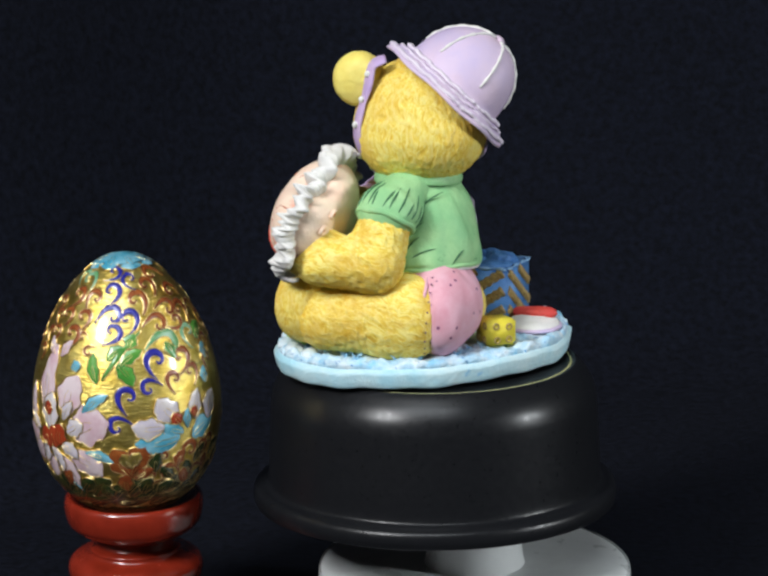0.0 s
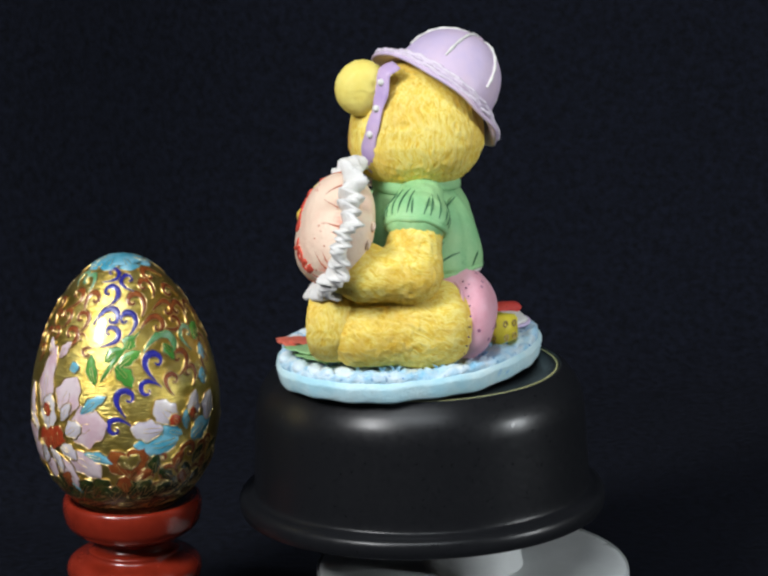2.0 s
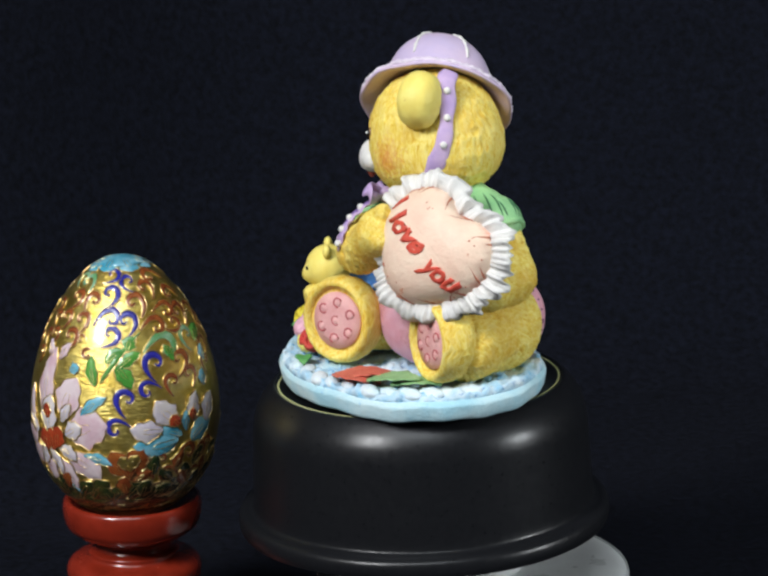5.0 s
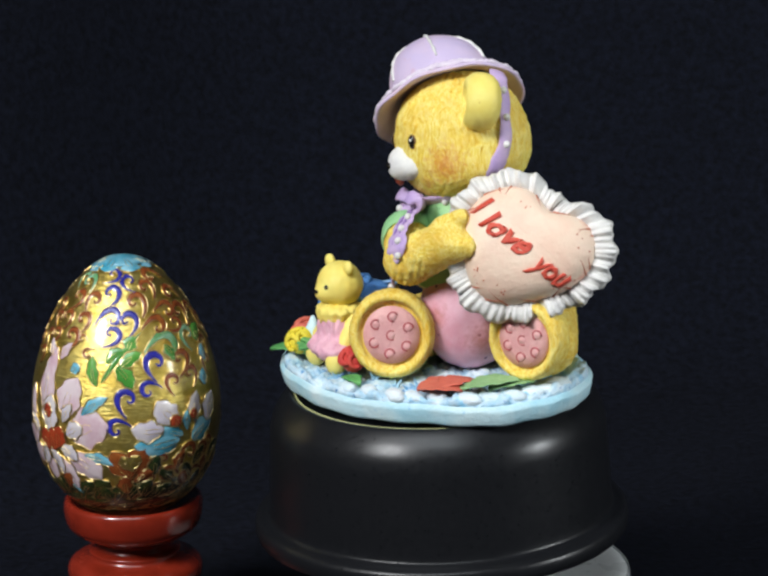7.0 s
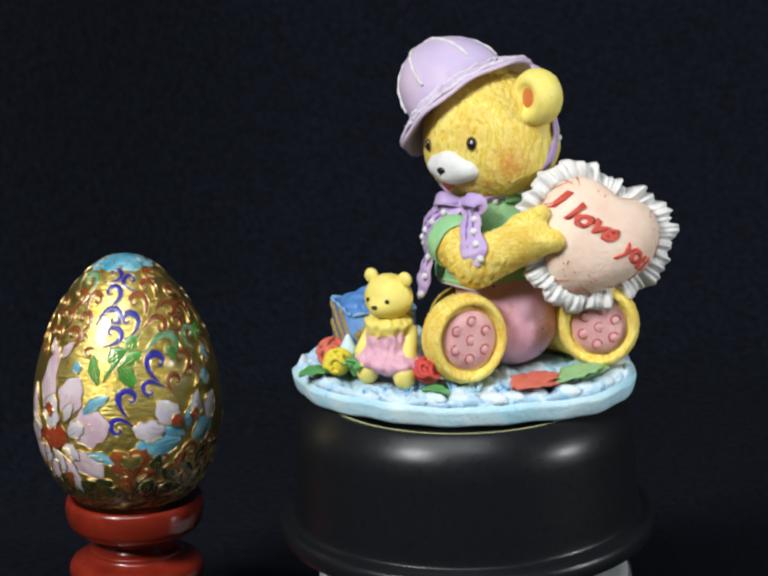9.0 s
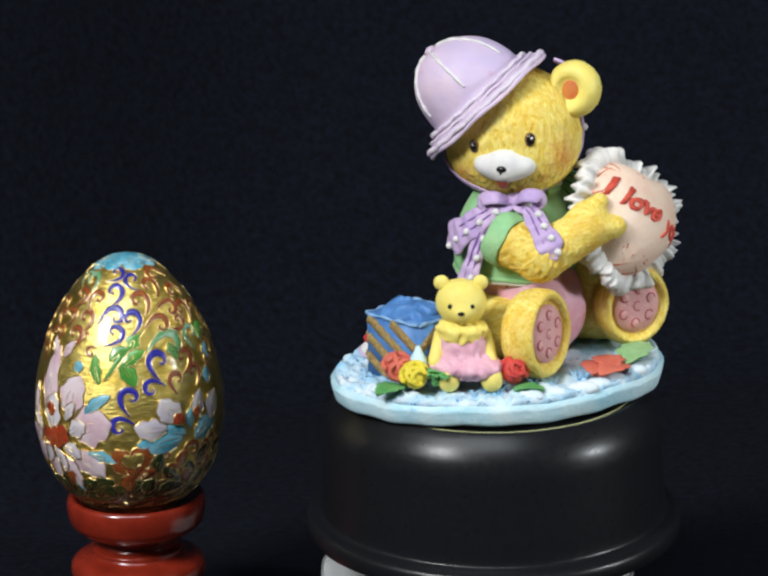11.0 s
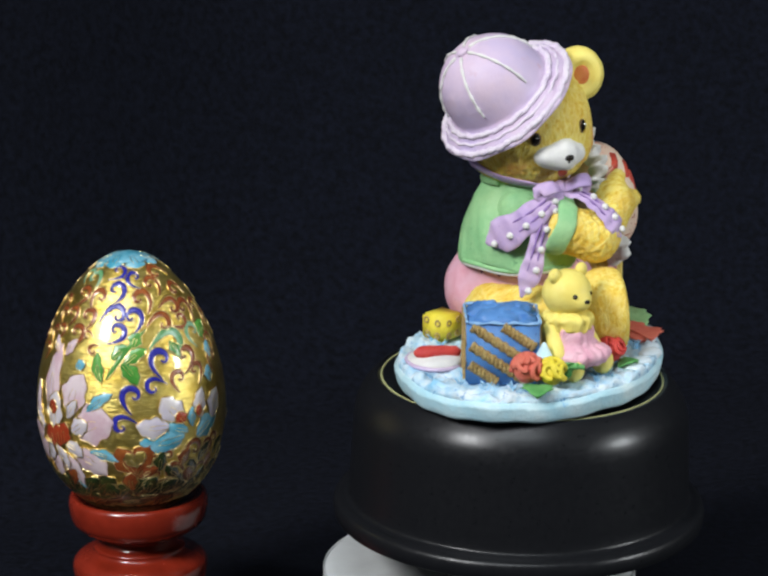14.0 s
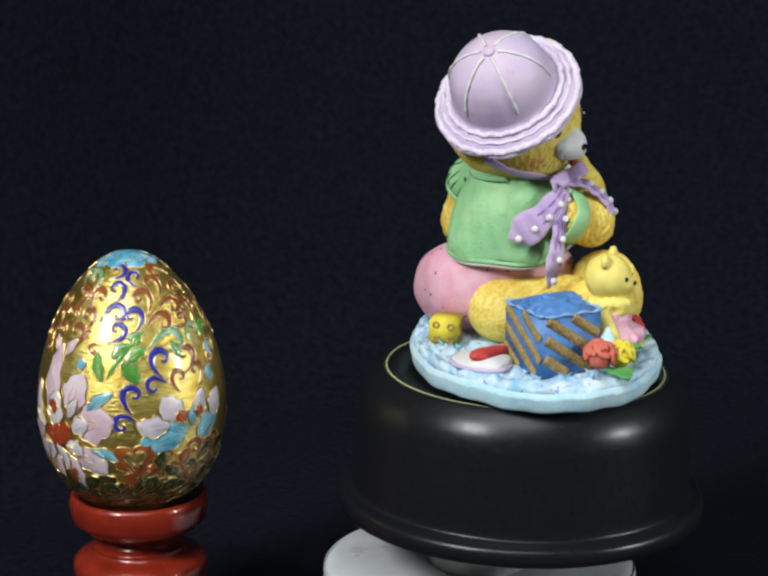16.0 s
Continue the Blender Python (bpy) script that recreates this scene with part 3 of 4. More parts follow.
def base_edge(a, k=1.0, grow=0.0):
    """A point on the oval outline of the base."""
    x, y = (BASE_A * k + grow) * math.cos(a), (BASE_B * k + grow) * math.sin(a)
    w = 0.7 * math.sin(5 * a + 1) + 0.4 * math.sin(11 * a)
    x, y = x * (1 + w / 90), y * (1 + w / 90)
    c, s = math.cos(BASE_T), math.sin(BASE_T)
    return BASE_C[0] + c * x - s * y, BASE_C[1] + s * x + c * y


def snow_height(x, y, k):
    p = np.array([x, y, 0.0])
    h = 11.0 + 1.3 * float(wobble(p, 4.2)) + 1.1 * float(wobble(p, 1.9, 5.0)) + 0.9 * float(wobble(p, 0.95, 9.0))
    ridge = math.exp(-((k - 0.93) / 0.05) ** 2) * (0.8 + 1.5 * float(wobble(p, 3.1, 2.0)))
    return h + 0.9 * (1 - k) + ridge


def build_base():
    n = 220
    rows = []
    for k, grow, z in ((0.80, 0, 0.6), (0.955, 0, 0.7), (0.975, 0, 1.0), (0.985, 0, 2.0), (0.994, 0, 4.2), (1.0, 0.1, 6.4), (1.0, 0.3, 7.8), (0.985, 0, 8.6), (0.985, 0, 9.0)):
        rows.append([(*base_edge(2 * math.pi * j / n, k, grow), z + 0.35 * math.sin(14 * math.pi * j / n) + 0.25 * math.sin(38 * math.pi * j / n)) for j in range(n)])
    P = np.array(rows) * U
    part("rim", grid_mesh(P), M_PALEBLUE, figurine, "smooth pale blue rim of the base")
    rows = []
    for i in range(44):
        k = 0.978 * (1 - (i / 43) ** 1.5) + 0.001
        r = []
        for j in range(n):
            x, y = base_edge(2 * math.pi * j / n, k)
            z = snow_height(x, y, k)
            if i == 0:
                z = 8.4
            elif i == 1:
                z -= 0.9
            r.append((x, y, z))
        rows.append(r)
    part("snow", grid_mesh(np.array(rows) * U), M_SNOW, figurine, "rough white and blue ground of the base")


build_base()
# pale cobbles along the front edge, blue tufts of grass between them
M_COBBLE = paint("pale_stone_paint", (0.74, 0.82, 0.86), (0.62, 0.76, 0.84), (0.34, 0.58, 0.76), 160, 0.55, 0.0004, 0.66)
M_TUFT = paint("blue_grass_paint", (0.20, 0.46, 0.72), (0.44, 0.66, 0.80), None, 260, 0.55)
rng = random.Random(4)
for i in range(11):
    a = radians(86 + 9.4 * i + rng.uniform(-1.5, 1.5))
    x, y = base_edge(a, 0.905 + rng.uniform(-0.015, 0.015))
    R = frame_of((0, 0, 1), (math.cos(a), math.sin(a), 0))
    part("cobble", ball((x, y, 10.9), rng.uniform(3.6, 4.9), 14, 9, squash=(1.35, 0.8, 0.58), R=R), M_COBBLE, figurine)
for i in range(58):
    a, k = radians(rng.uniform(0, 360)), rng.uniform(0.66, 0.86)
    x, y = base_edge(a, k)
    z = snow_height(x, y, k)
    bm = bmesh.new()
    for q in range(6):
        t = rng.uniform(0, 6.28)
        tip = (x + 3.0 * math.cos(t), y + 3.0 * math.sin(t), z + rng.uniform(1.2, 3.0))
        tube([(x + 0.5 * math.cos(t), y + 0.5 * math.sin(t), z - 0.8), ((x + tip[0]) / 2, (y + tip[1]) / 2, z + 1.2), tip], lambda s: 0.62 * (1.05 - s), 7, 5, bm=bm)
    part("grass_tuft", bm, M_TUFT, figurine)

# ---- the bear ----


def az(deg, up=0.0):
    return np.array([math.cos(radians(deg)) * math.cos(radians(up)), math.sin(radians(deg)) * math.cos(radians(up)), math.sin(radians(up))])


HEAD = np.array([-5.0, -13.0, 104.5])
FACE = az(100, -12)
RF = frame_of(FACE)
part("shorts", blob((-4, -22, 32), [ell((1.0, -27, 30), (19.5, 20.0, 17.5)), ell((2, -36, 28), (11, 18.5, 18)), ell((-18, -11, 30), (17.5, 18.5, 19)), cap((-7, -18, 40), (-7, -16, 46), 20, 20), ell((-19, -7, 37), (13, 14, 13))], 8, 120, 70, 0.25, 2, lumps=0.55), M_PINK, figurine, "pink shorts with tiny dark dots")
part("leg", blob((-27, -38, 26), [cap((-12, -39, 28), (-43, -35, 26), 17.5, 13.5), ell((-15, -40, 22), (16, 13.5, 12))], 5, 130, 90, 0.4, 0.8, pole=(1, 0, 0)), M_FUR_X, figurine)
part("leg", blob((-10, 6, 26), [cap((8, -8, 25), (-13, 15, 27), 14, 12)], 5, 110, 70, 0.4, 0.8, pole=(1, -1, 0)), M_FUR_X, figurine)


M_RING = plain("dark_rose_wash", (0.46, 0.10, 0.11), 0.6)


def foot(centre, direction, up, r):
    n = az(direction, up)
    R = frame_of(n)
    c = np.array(centre, float)
    f = part("foot", turned(c, n, smooth_profile([(r * 0.60, -1.0), (r * 0.72, -0.6), (r * 0.76, 0.8), (r * 0.82, 2.0), (r * 0.90, 1.9), (r * 0.97, 0.2), (r * 1.0, -3.5), (r * 0.97, -8), (r * 0.86, -12), (r * 0.6, -14.5), (r * 0.1, -15.5)], 4), 1.05, 110, 0.3), M_FUR, figurine, "upright yellow foot with a pink sole")
    part("sole", blob(c - n * 0.4, [ell(c - n * 0.4, (r * 0.755, r * 0.79, 1.6), R)], 2, 48, 24, pole=tuple(n)), M_ROSE, f, "pink sole with raised dots")
    for q in range(7):
        t, d = (2 * math.pi * q / 6 + 0.4, r * 0.44) if q < 6 else (0, 0)
        s = c + n * 1.0 + d * (math.cos(t) * R[:, 0] + math.sin(t) * R[:, 1])
        ring = [s + 1.9 * (math.cos(w) * R[:, 0] + math.sin(w) * R[:, 1]) for w in np.linspace(0, 2 * math.pi, 14)]
        part("sole_dot", ball(s - n * 0.2, 1.8, 10, 6, squash=(1, 1, 0.4), R=R, bm=tube(ring[q % 4:10 + q % 4], 0.36, 20, 6, up=n, mat=1)), [M_ROSE, M_RING], f)


foot((-29.6, 23.6, 31.0), 165, 4, 17.0)
foot((-54.2, -24.0, 31.0), 136, 2, 16.0)

# blouse, sleeves and arms


def build_blouse():
    rows, n = [], 200
    for z, r, cx, cy in smooth_profile([(45.2, 23.0, -5.2, -15.5), (46.0, 24.8, -5.2, -15.5), (50, 25.2, -5.2, -15.5), (57, 24.4, -5.2, -15.2), (65, 22.8, -5.4, -15), (72, 20.6, -5.6, -14.6), (78, 17.6, -6, -14), (82.5, 15.2, -6, -14), (86, 14.2, -6, -14), (86.4, 12.0, -6, -14)], 5):
        ring = []
        for k in range(n):
            a = 2 * math.pi * k / n
            fold = -0.4 * abs(math.sin(6.5 * a + 0.05 * z + 0.8 * math.sin(2 * a + 0.1 * z))) ** 9 * (1 - abs(z - 58) / 36) + 0.22 * math.sin(11 * a + 0.06 * z) * (1 - abs(z - 60) / 40) + 0.45 * math.sin(5 * a + 0.2 * z)
            ring.append((cx + (r + fold) * math.cos(a), cy + (r + fold) * 0.985 * math.sin(a), z + 0.8 * math.sin(3 * a) * (z < 48)))
        rows.append(ring)
    part("blouse", grid_mesh(np.array(rows) * U), M_GREEN, figurine, "mint green blouse")


build_blouse()


def loop(c, rx, ry, n=36, R=None, z=0.0, wav=0.0):
    R = np.eye(3) if R is None else R
    return [np.array(c) + rx * math.cos(t) * R[:, 0] + ry * math.sin(t) * R[:, 1] + (z + wav * math.sin(5 * t)) * R[:, 2] for t in np.linspace(0, 2 * math.pi, n)]


part("hem", tube(loop((-5.2, -15.5, 46.6), 24.6, 24.2, wav=0.5), 1.0, 90, 8), M_GREEN, figurine)
part("collar", tube(loop((-6, -14, 85), 15.0, 14.8, wav=0.6), 1.5, 80, 8), M_GREEN, figurine)
part("waistband", tube(loop((-6, -17, 44.2), 21.4, 21.0, wav=0.5), 1.2, 80, 8), M_PINK, figurine)
part("neck", blob((-6, -13, 84), [ell((-6, -13, 84), (14, 14, 6))], 2, 48, 24), M_FUR, figurine)
SLEEVE = [cap((-9, -25, 79), (-18.0, -38.5, 71), 9.0, 11.6), ell((-18.5, -39.2, 70), (11.8, 11.4, 7.4))]
part("sleeve", blob((-15, -36, 73), SLEEVE, 6, 90, 60, 0.3, 2.0), M_GREEN, figurine, "puffed green sleeve with gathers")
part("sleeve", blob((2, -2, 69), [ell((2, -3, 69), (9.6, 9.4, 11)), ell((-5, 4.5, 66), (8.2, 8.2, 9.5))], 4, 70, 40, 0.3, 2.0), M_GREEN, figurine, "puffed green sleeve with gathers")
part("arm", blob((-26, -43, 56), [cap((-19.5, -40.6, 67.5), (-25, -46, 51), 10.4, 12.0), cap((-25, -46, 51), (-46, -45, 51), 12.0, 9.5), ell((-50, -44, 57), (6, 6, 8)), cap((-47, -46, 58), (-50, -45, 66), 4.6, 3.2), cap((-49, -47, 50), (-56, -44, 50), 6, 4)], 3, 120, 90, 0.5, 0.8), M_FUR_X, figurine)
part("arm", blob((-24, 12, 62), [cap((-11, 11, 64), (-24, 14, 59.5), 10, 9.5), cap((-24, 14, 59.5), (-40, 1, 69), 9.5, 8.6), cap((-40, 1, 70), (-50, -3, 69.5), 8.0, 4.6), cap((-38, 2, 74), (-43.6, -3, 79.5), 5.6, 3.4)], 2.6, 130, 100, 0.5, 0.8, pole=(-0.8, -0.4, 0.2)), M_FUR_X, figurine)

RCUFF = frame_of(np.array([-0.9, 0.25, -0.35]))
part("cuff", tube(loop((-8.5, 10.5, 64.8), 10.4, 10.6, R=RCUFF, wav=0.3), 4.2, 70, 12, flat=0.22, up=lambda p: p - np.array([-8.5, 10.5, 64.8])), M_GREEN, figurine, "wide green cuff")
RCUFA = frame_of(np.array([-0.35, -0.4, -0.85]))
part("cuff", tube(loop((-19.8, -40.8, 67.2), 11.6, 11.4, R=RCUFA, wav=0.3), 1.4, 70, 10), M_GREEN, figurine, "narrow green cuff")
# thin dark tubes draw the shade inside the sleeve's gathers
M_CREASE = plain("dark_green_fold_shade", (0.05, 0.16, 0.07), 0.7)


def on_form(p, d, prims, k, out=0.0):
    """Goes from p along d to the skin of a rounded body."""
    p, d = np.array(p, float), np.array(d, float) / np.linalg.norm(d)
    far = max(r for r in np.linspace(0, 40, 400) if r == 0 or sdf((p + d * r)[None], prims, k)[0] < 0)
    return p + d * (far + out)


rc = random.Random(12)
for q in range(22):
    a = radians(16.4 * q + rc.uniform(-4, 4))
    d0 = RCUFA[:, 0] * math.cos(a) + RCUFA[:, 1] * math.sin(a)
    c0, c1 = np.array([-19.0, -39.8, 69.0]), np.array([-15.0, -35.2, 74.6]) + np.array([3.4, 3.6, 4.4]) * rc.uniform(-0.2, 0.9)
    skew = np.cross(d0, c1 - c0) * rc.uniform(-0.12, 0.12)
    pts = [on_form(c0 + (c1 - c0) * f, d0 + skew * f * 0.1, SLEEVE, 6, 0.10) for f in (0, 0.33, 0.66, 1)]
    part("crease", tube(pts, lambda s: 0.12 + 0.34 * math.sin(math.pi * min(1, 0.15 + s * 0.85)), 16, 6), M_CREASE, figurine)
# folded collar at the back; dark lines shade the stretched folds beside the sleeve
part("collar_fold", tube([(-6 + 17.4 * math.cos(t), -14 + 17.2 * math.sin(t), 81.6 + 0.5 * math.sin(3 * t)) for t in np.linspace(radians(150), radians(385), 40)], 2.6, 80, 10, flat=0.3, up=lambda p: p - np.array([-6, -14, 78.0])), M_GREEN, figurine, "folded green collar")
for q, (a0, z0, a1, z1) in enumerate(((252, 52, 268, 60), (250, 56, 272, 66), (256, 50, 284, 55), (262, 70, 300, 77), (300, 48, 318, 54))):
    pts = []
    for f in (0, 0.35, 0.7, 1):
        z = z0 + (z1 - z0) * f
        r = float(np.interp(z, [46, 50, 57, 65, 72, 78], [24.8, 25.2, 24.4, 22.8, 20.6, 17.6])) + 0.15
        t = radians(a0 + (a1 - a0) * f)
        pts.append((-5.3 + r * math.cos(t), -15.2 + r * 0.985 * math.sin(t), z + 1.2 * math.sin(math.pi * f)))
    part("crease", tube(pts, lambda s: 0.1 + 0.32 * math.sin(math.pi * s), 16, 6), M_CREASE, figurine)
part("hem_edge", tube(loop((-5.2, -15.5, 45.2), 24.2, 23.8, wav=0.5), 0.8, 90, 6), M_WHITE, figurine, "pale edge under the hem")

# head
M_EYERIM = plain("umber_paint", (0.20, 0.10, 0.03), 0.6, relief=0)
M_MOUTH = plain("dark_red_paint", (0.30, 0.05, 0.03), 0.5)
HEAD_FORM = [ell(HEAD, (26.5, 26.5, 26.0)), ell(HEAD + FACE * 7.2 + (0, 0, -8), (23, 16, 14)), ell(HEAD + (0, -2, -6), (26, 25, 19))]
part("head", blob(HEAD, HEAD_FORM, 6, 200, 130, 0.35, 0.8), M_HEAD, figurine, "furry yellow bear head with rosy cheeks")
MUZ = HEAD + FACE * 24.6 + np.array([0.5, 0, -4.5])
part("muzzle", blob(MUZ, [ell(MUZ - RF[:, 2] * 1.6, (12.6, 6.4, 8.0), RF), ell(MUZ + RF[:, 1] * 2.6 - RF[:, 2] * 1.0, (5.5, 5.0, 7.2), RF), ell(MUZ - RF[:, 1] * 1.2, (4.6, 4.6, 7.2), RF)], 2.5, 70, 44, 0.2, 2.0), M_WHITE, figurine, "white muzzle")
part("nose", ball((-9.2, 17.5, 94.8), 1.8, 14, 10, squash=(1.2, 0.8, 0.7), R=RF), M_BLACKDOT, figurine, "small black nose")
part("lip_line", tube([(-9.0, 17.9, 94.4), (-8.8, 17.2, 92.6), (-8.6, 15.6, 91.0)], 0.6, 12, 6), M_BLACKDOT, figurine)
part("mouth", ball((-8.5, 13.6, 89.4), 2.9, 14, 10, squash=(0.8, 1.2, 0.6), R=RF), M_MOUTH, figurine, "open red mouth")
for e in ((-17.3, 7.6, 105.6), (2.6, 9.4, 102.6)):
    d = (np.array(e) - HEAD) / np.linalg.norm(np.array(e) - HEAD)
    ee = HEAD + d * 20
    while sdf(ee[None], HEAD_FORM, 6)[0] < 0:
        ee = ee + d * 0.1
    eye = part("eye", ball(ee, 2.3, 14, 10, squash=(0.8, 1.15, 0.6), R=frame_of(d)), M_BLACKDOT, figurine, "black eye with a white glint")
    part("eye_rim", tube([ee + 2.1 * (0.85 * math.cos(w) * frame_of(d)[:, 0] + 1.15 * math.sin(w) * frame_of(d)[:, 1]) for w in np.linspace(0, 2 * math.pi, 20)], 0.5, 30, 6, up=d), M_EYERIM, eye, "brown painted rim")
    # white bead set on the eye to draw its highlight
    part("glint", ball(ee + d * 0.95 + np.array([-0.3, 0, 0.7]), 0.6, 8, 6), M_WHITE, eye)
EAR = np.array([-29.4, -12.0, 122.0])
EARN = az(84, 6)
ear = part("ear", turned(EAR, EARN, smooth_profile([(0.3, 0.9), (3.0, 1.1), (4.4, 1.8), (6.0, 2.8), (8.2, 2.6), (10.2, 0.4), (11.0, -3.4), (9.6, -8.2), (5.8, -10.8), (0.4, -11.8)], 4), 1.04, 60, 0.35), M_SKIN, figurine, "round yellow ear")
part("inner_ear", ball(EAR + EARN * 0.9, 4.2, 20, 12, squash=(0.9, 1.15, 0.22), R=frame_of(EARN)), M_ORANGE, ear, "orange inner ear")

# hat
HATC, HATN = np.array([7.6, -10.6, 116.6]), np.array([0.68, 0.07, 0.73])
HATN = HATN / np.linalg.norm(HATN)
RH = frame_of(HATN)


def hat_pt(r, h, a):
    lean = max(0.0, h / 25) ** 1.6 * np.array([2.8, 2.0, 0.6])
    return HATC + r * (math.cos(a) * RH[:, 0] + math.sin(a) * RH[:, 1]) + h * RH[:, 2] + lean


def hat_surface(prof, n=90, ripple=0.0):
    return np.array([[hat_pt(r + ripple * math.sin(9 * 2 * math.pi * j / n) * (r > 25), h + ripple * math.sin(7 * 2 * math.pi * j / n + 1) * (r > 25), 2 * math.pi * j / n) for j in range(n)] for r, h in prof]) * U


hat = part("hat", grid_mesh(hat_surface(smooth_profile([(21, 0), (28.5, -4.2), (30.6, -4.8), (31.0, -4.0), (30.2, -2.9), (26.5, 0.2), (23.4, 1.6), (22.0, 3.3), (21.5, 7.0), (20.2, 12.2), (17.6, 17.2), (13.2, 21.4), (7.8, 24.2), (2.0, 25.2)], 5), ripple=0.35)), M_LILAC, figurine, "lilac sun hat with white piping")
part("button", ball(hat_pt(0, 25.5, 0), 2.6, 14, 10, squash=(1, 1, 0.6), R=RH), M_LILAC, hat)
for q in range(6):
    a = radians(60 * q + 12)
    pts = [hat_pt(r, h, a) for r, h in ((3.4, 25.3), (7.9, 24.5), (13.4, 21.6), (17.8, 17.4), (20.5, 12.4), (21.6, 8.0))]
    part("piping", tube(pts, lambda s: 0.62 + 0.15 * math.sin(31 * s), 40, 8), M_WHITE, hat, "white piping")
for r, h, w in ((23.9, 1.9, 1.2), (26.8, 0.1, 0.6), (29.6, -2.3, 1.35)):
    pts = [hat_pt(r + 0.25 * math.sin(23 * t), h + 0.25 * math.sin(17 * t), t) for t in np.linspace(0, 2 * math.pi, 140)]
    part("brim_trim", tube(pts, lambda s, w=w: w * (1 + 0.16 * math.sin(61 * 2 * math.pi * s + 3 * math.sin(40 * s)) + 0.08 * math.sin(9 * s)), 260, 8, flat=0.75, up=lambda p: HATN), M_TRIM, hat, "pale lilac ruffled trim")

# ribbon round the head and the bow under the chin
out_of_head = lambda p: p - HEAD
strap = [(-19, -25, 131), (-24.4, -24.8, 128), (-26.6, -25.6, 118.7), (-30.6, -24.5, 104), (-27, -17, 92), (-19.5, -6, 83.5), (-11.4, 4.8, 79.5)]
strap = [HEAD + (np.array(p) - HEAD) * max(1.0, 28.0 / np.linalg.norm(np.array(p) - HEAD)) for p in strap]
part("ribbon", tube(strap, lambda s: 3.3 + 0.5 * math.sin(16 * s) + 0.25 * math.sin(41 * s), 90, 12, flat=0.28, up=out_of_head), M_VIOLET, figurine, "violet ribbon with white dots")
strap2 = [(22, -12, 94), (20.8, -7.6, 89.6), (12.5, -1.5, 84.6), (0, 4.5, 81.6), (-11.4, 6.0, 79.8)]
part("ribbon", tube(strap2, lambda s: 2.3 + 0.3 * math.sin(14 * s), 50, 10, flat=0.3, up=out_of_head), M_VIOLET, figurine, "violet ribbon with white dots")
CH = np.array([-7.0, -14.0, 62.0])
out_of_body = lambda p: p - CH
bow = part("bow", ball((-11.4, 6.5, 79.5), 3.6, 18, 12, squash=(1, 0.8, 1)), M_VIOLET, figurine, "violet bow with white dots")
tails = [[(-10, 7.5, 79.5), (-4, 12.0, 76.5), (4.0, 11.8, 70.5), (11.5, 8.0, 64.5), (18.5, 0.5, 58.0)],
         [(-10, 9, 78.5), (-4.5, 12.4, 73), (0, 14.0, 66), (3.0, 14.6, 57), (5.5, 15, 48), (9.5, 14.6, 38)],
         [(-12, 7.5, 79), (-19, 11.5, 77.5), (-25, 17.5, 72), (-29.5, 20.0, 66.5), (-32.5, 20.5, 60.5)]]
M_PLUM = plain("plum_fold_shade", (0.24, 0.14, 0.38), 0.6)
for lp in ([(-12, 8, 80), (-17, 12, 83.5), (-22.5, 10.5, 83), (-20.5, 8.5, 79.5), (-13, 8, 79)], [(-10.5, 8, 80), (-5, 12.5, 82), (0.5, 11.5, 80.5), (-2, 9.5, 78), (-9.5, 8.5, 79)]):
    part("bow_loop", tube(lp, lambda s: 2.0 + 1.2 * math.sin(math.pi * s), 36, 10, flat=0.25, up=out_of_body), M_VIOLET, bow)
DOTS = []
for tl, w in zip(tails, (6.6, 4.3, 5.0)):
    part("bow_tail", tube(tl, lambda s, w=w: w * (0.5 + 0.68 * s ** 0.8) * min(1.0, 0.08 + 6 * (1 - s)) * (1 + 0.08 * math.sin(19 * s)), 60, 16, flat=0.17, wave=0.3, up=out_of_body), M_VIOLET, bow)
    # dark plum tubes along the tail draw the shade of its folds
    for side in (-0.45, 0.5):
        cc = curve_pts(np.array(tl, float), 9)[1:7]
        sd = [np.cross(cc[min(i + 1, 5)] - cc[max(i - 1, 0)], cc[i] - CH) for i in range(6)]
        line = [cc[i] + side * w * (0.3 + 0.1 * i) * sd[i] / np.linalg.norm(sd[i]) + 0.75 * (cc[i] - CH) / np.linalg.norm(cc[i] - CH) for i in range(6)]
        part("ribbon_fold_shade", tube(line, lambda s: 0.12 + 0.4 * math.sin(math.pi * s), 24, 6), M_PLUM, bow)
    c = curve_pts(np.array(tl, float), 12)
    DOTS += [(c[i] + (1.6 if i % 2 else -1.6) * np.cross(c[i] - c[i - 1], c[i] - CH) / (np.linalg.norm(np.cross(c[i] - c[i - 1], c[i] - CH)) + 1e-9), CH) for i in (2, 4, 6, 8, 10)]
c = curve_pts(np.array(strap, float), 16)
DOTS += [(c[i], HEAD) for i in (2, 4, 6, 9, 11, 13)]
for p, o in DOTS:
    d = (p - o) / np.linalg.norm(p - o)
    part("ribbon_dot", ball(p + d * 1.0, 1.5, 10, 7), M_WHITE, bow, "raised white dot")

# ---- heart cushion ----
CUSH = np.array([-48.5, -28.2, 66.5])
CN = az(160, 17)
RC = frame_of(CN)
CUSH = CUSH - RC[:, 0] * 1.3  # seen from the front: columns run to the viewer's right, up, outwards
CROT = radians(-33)
HR = 25.2


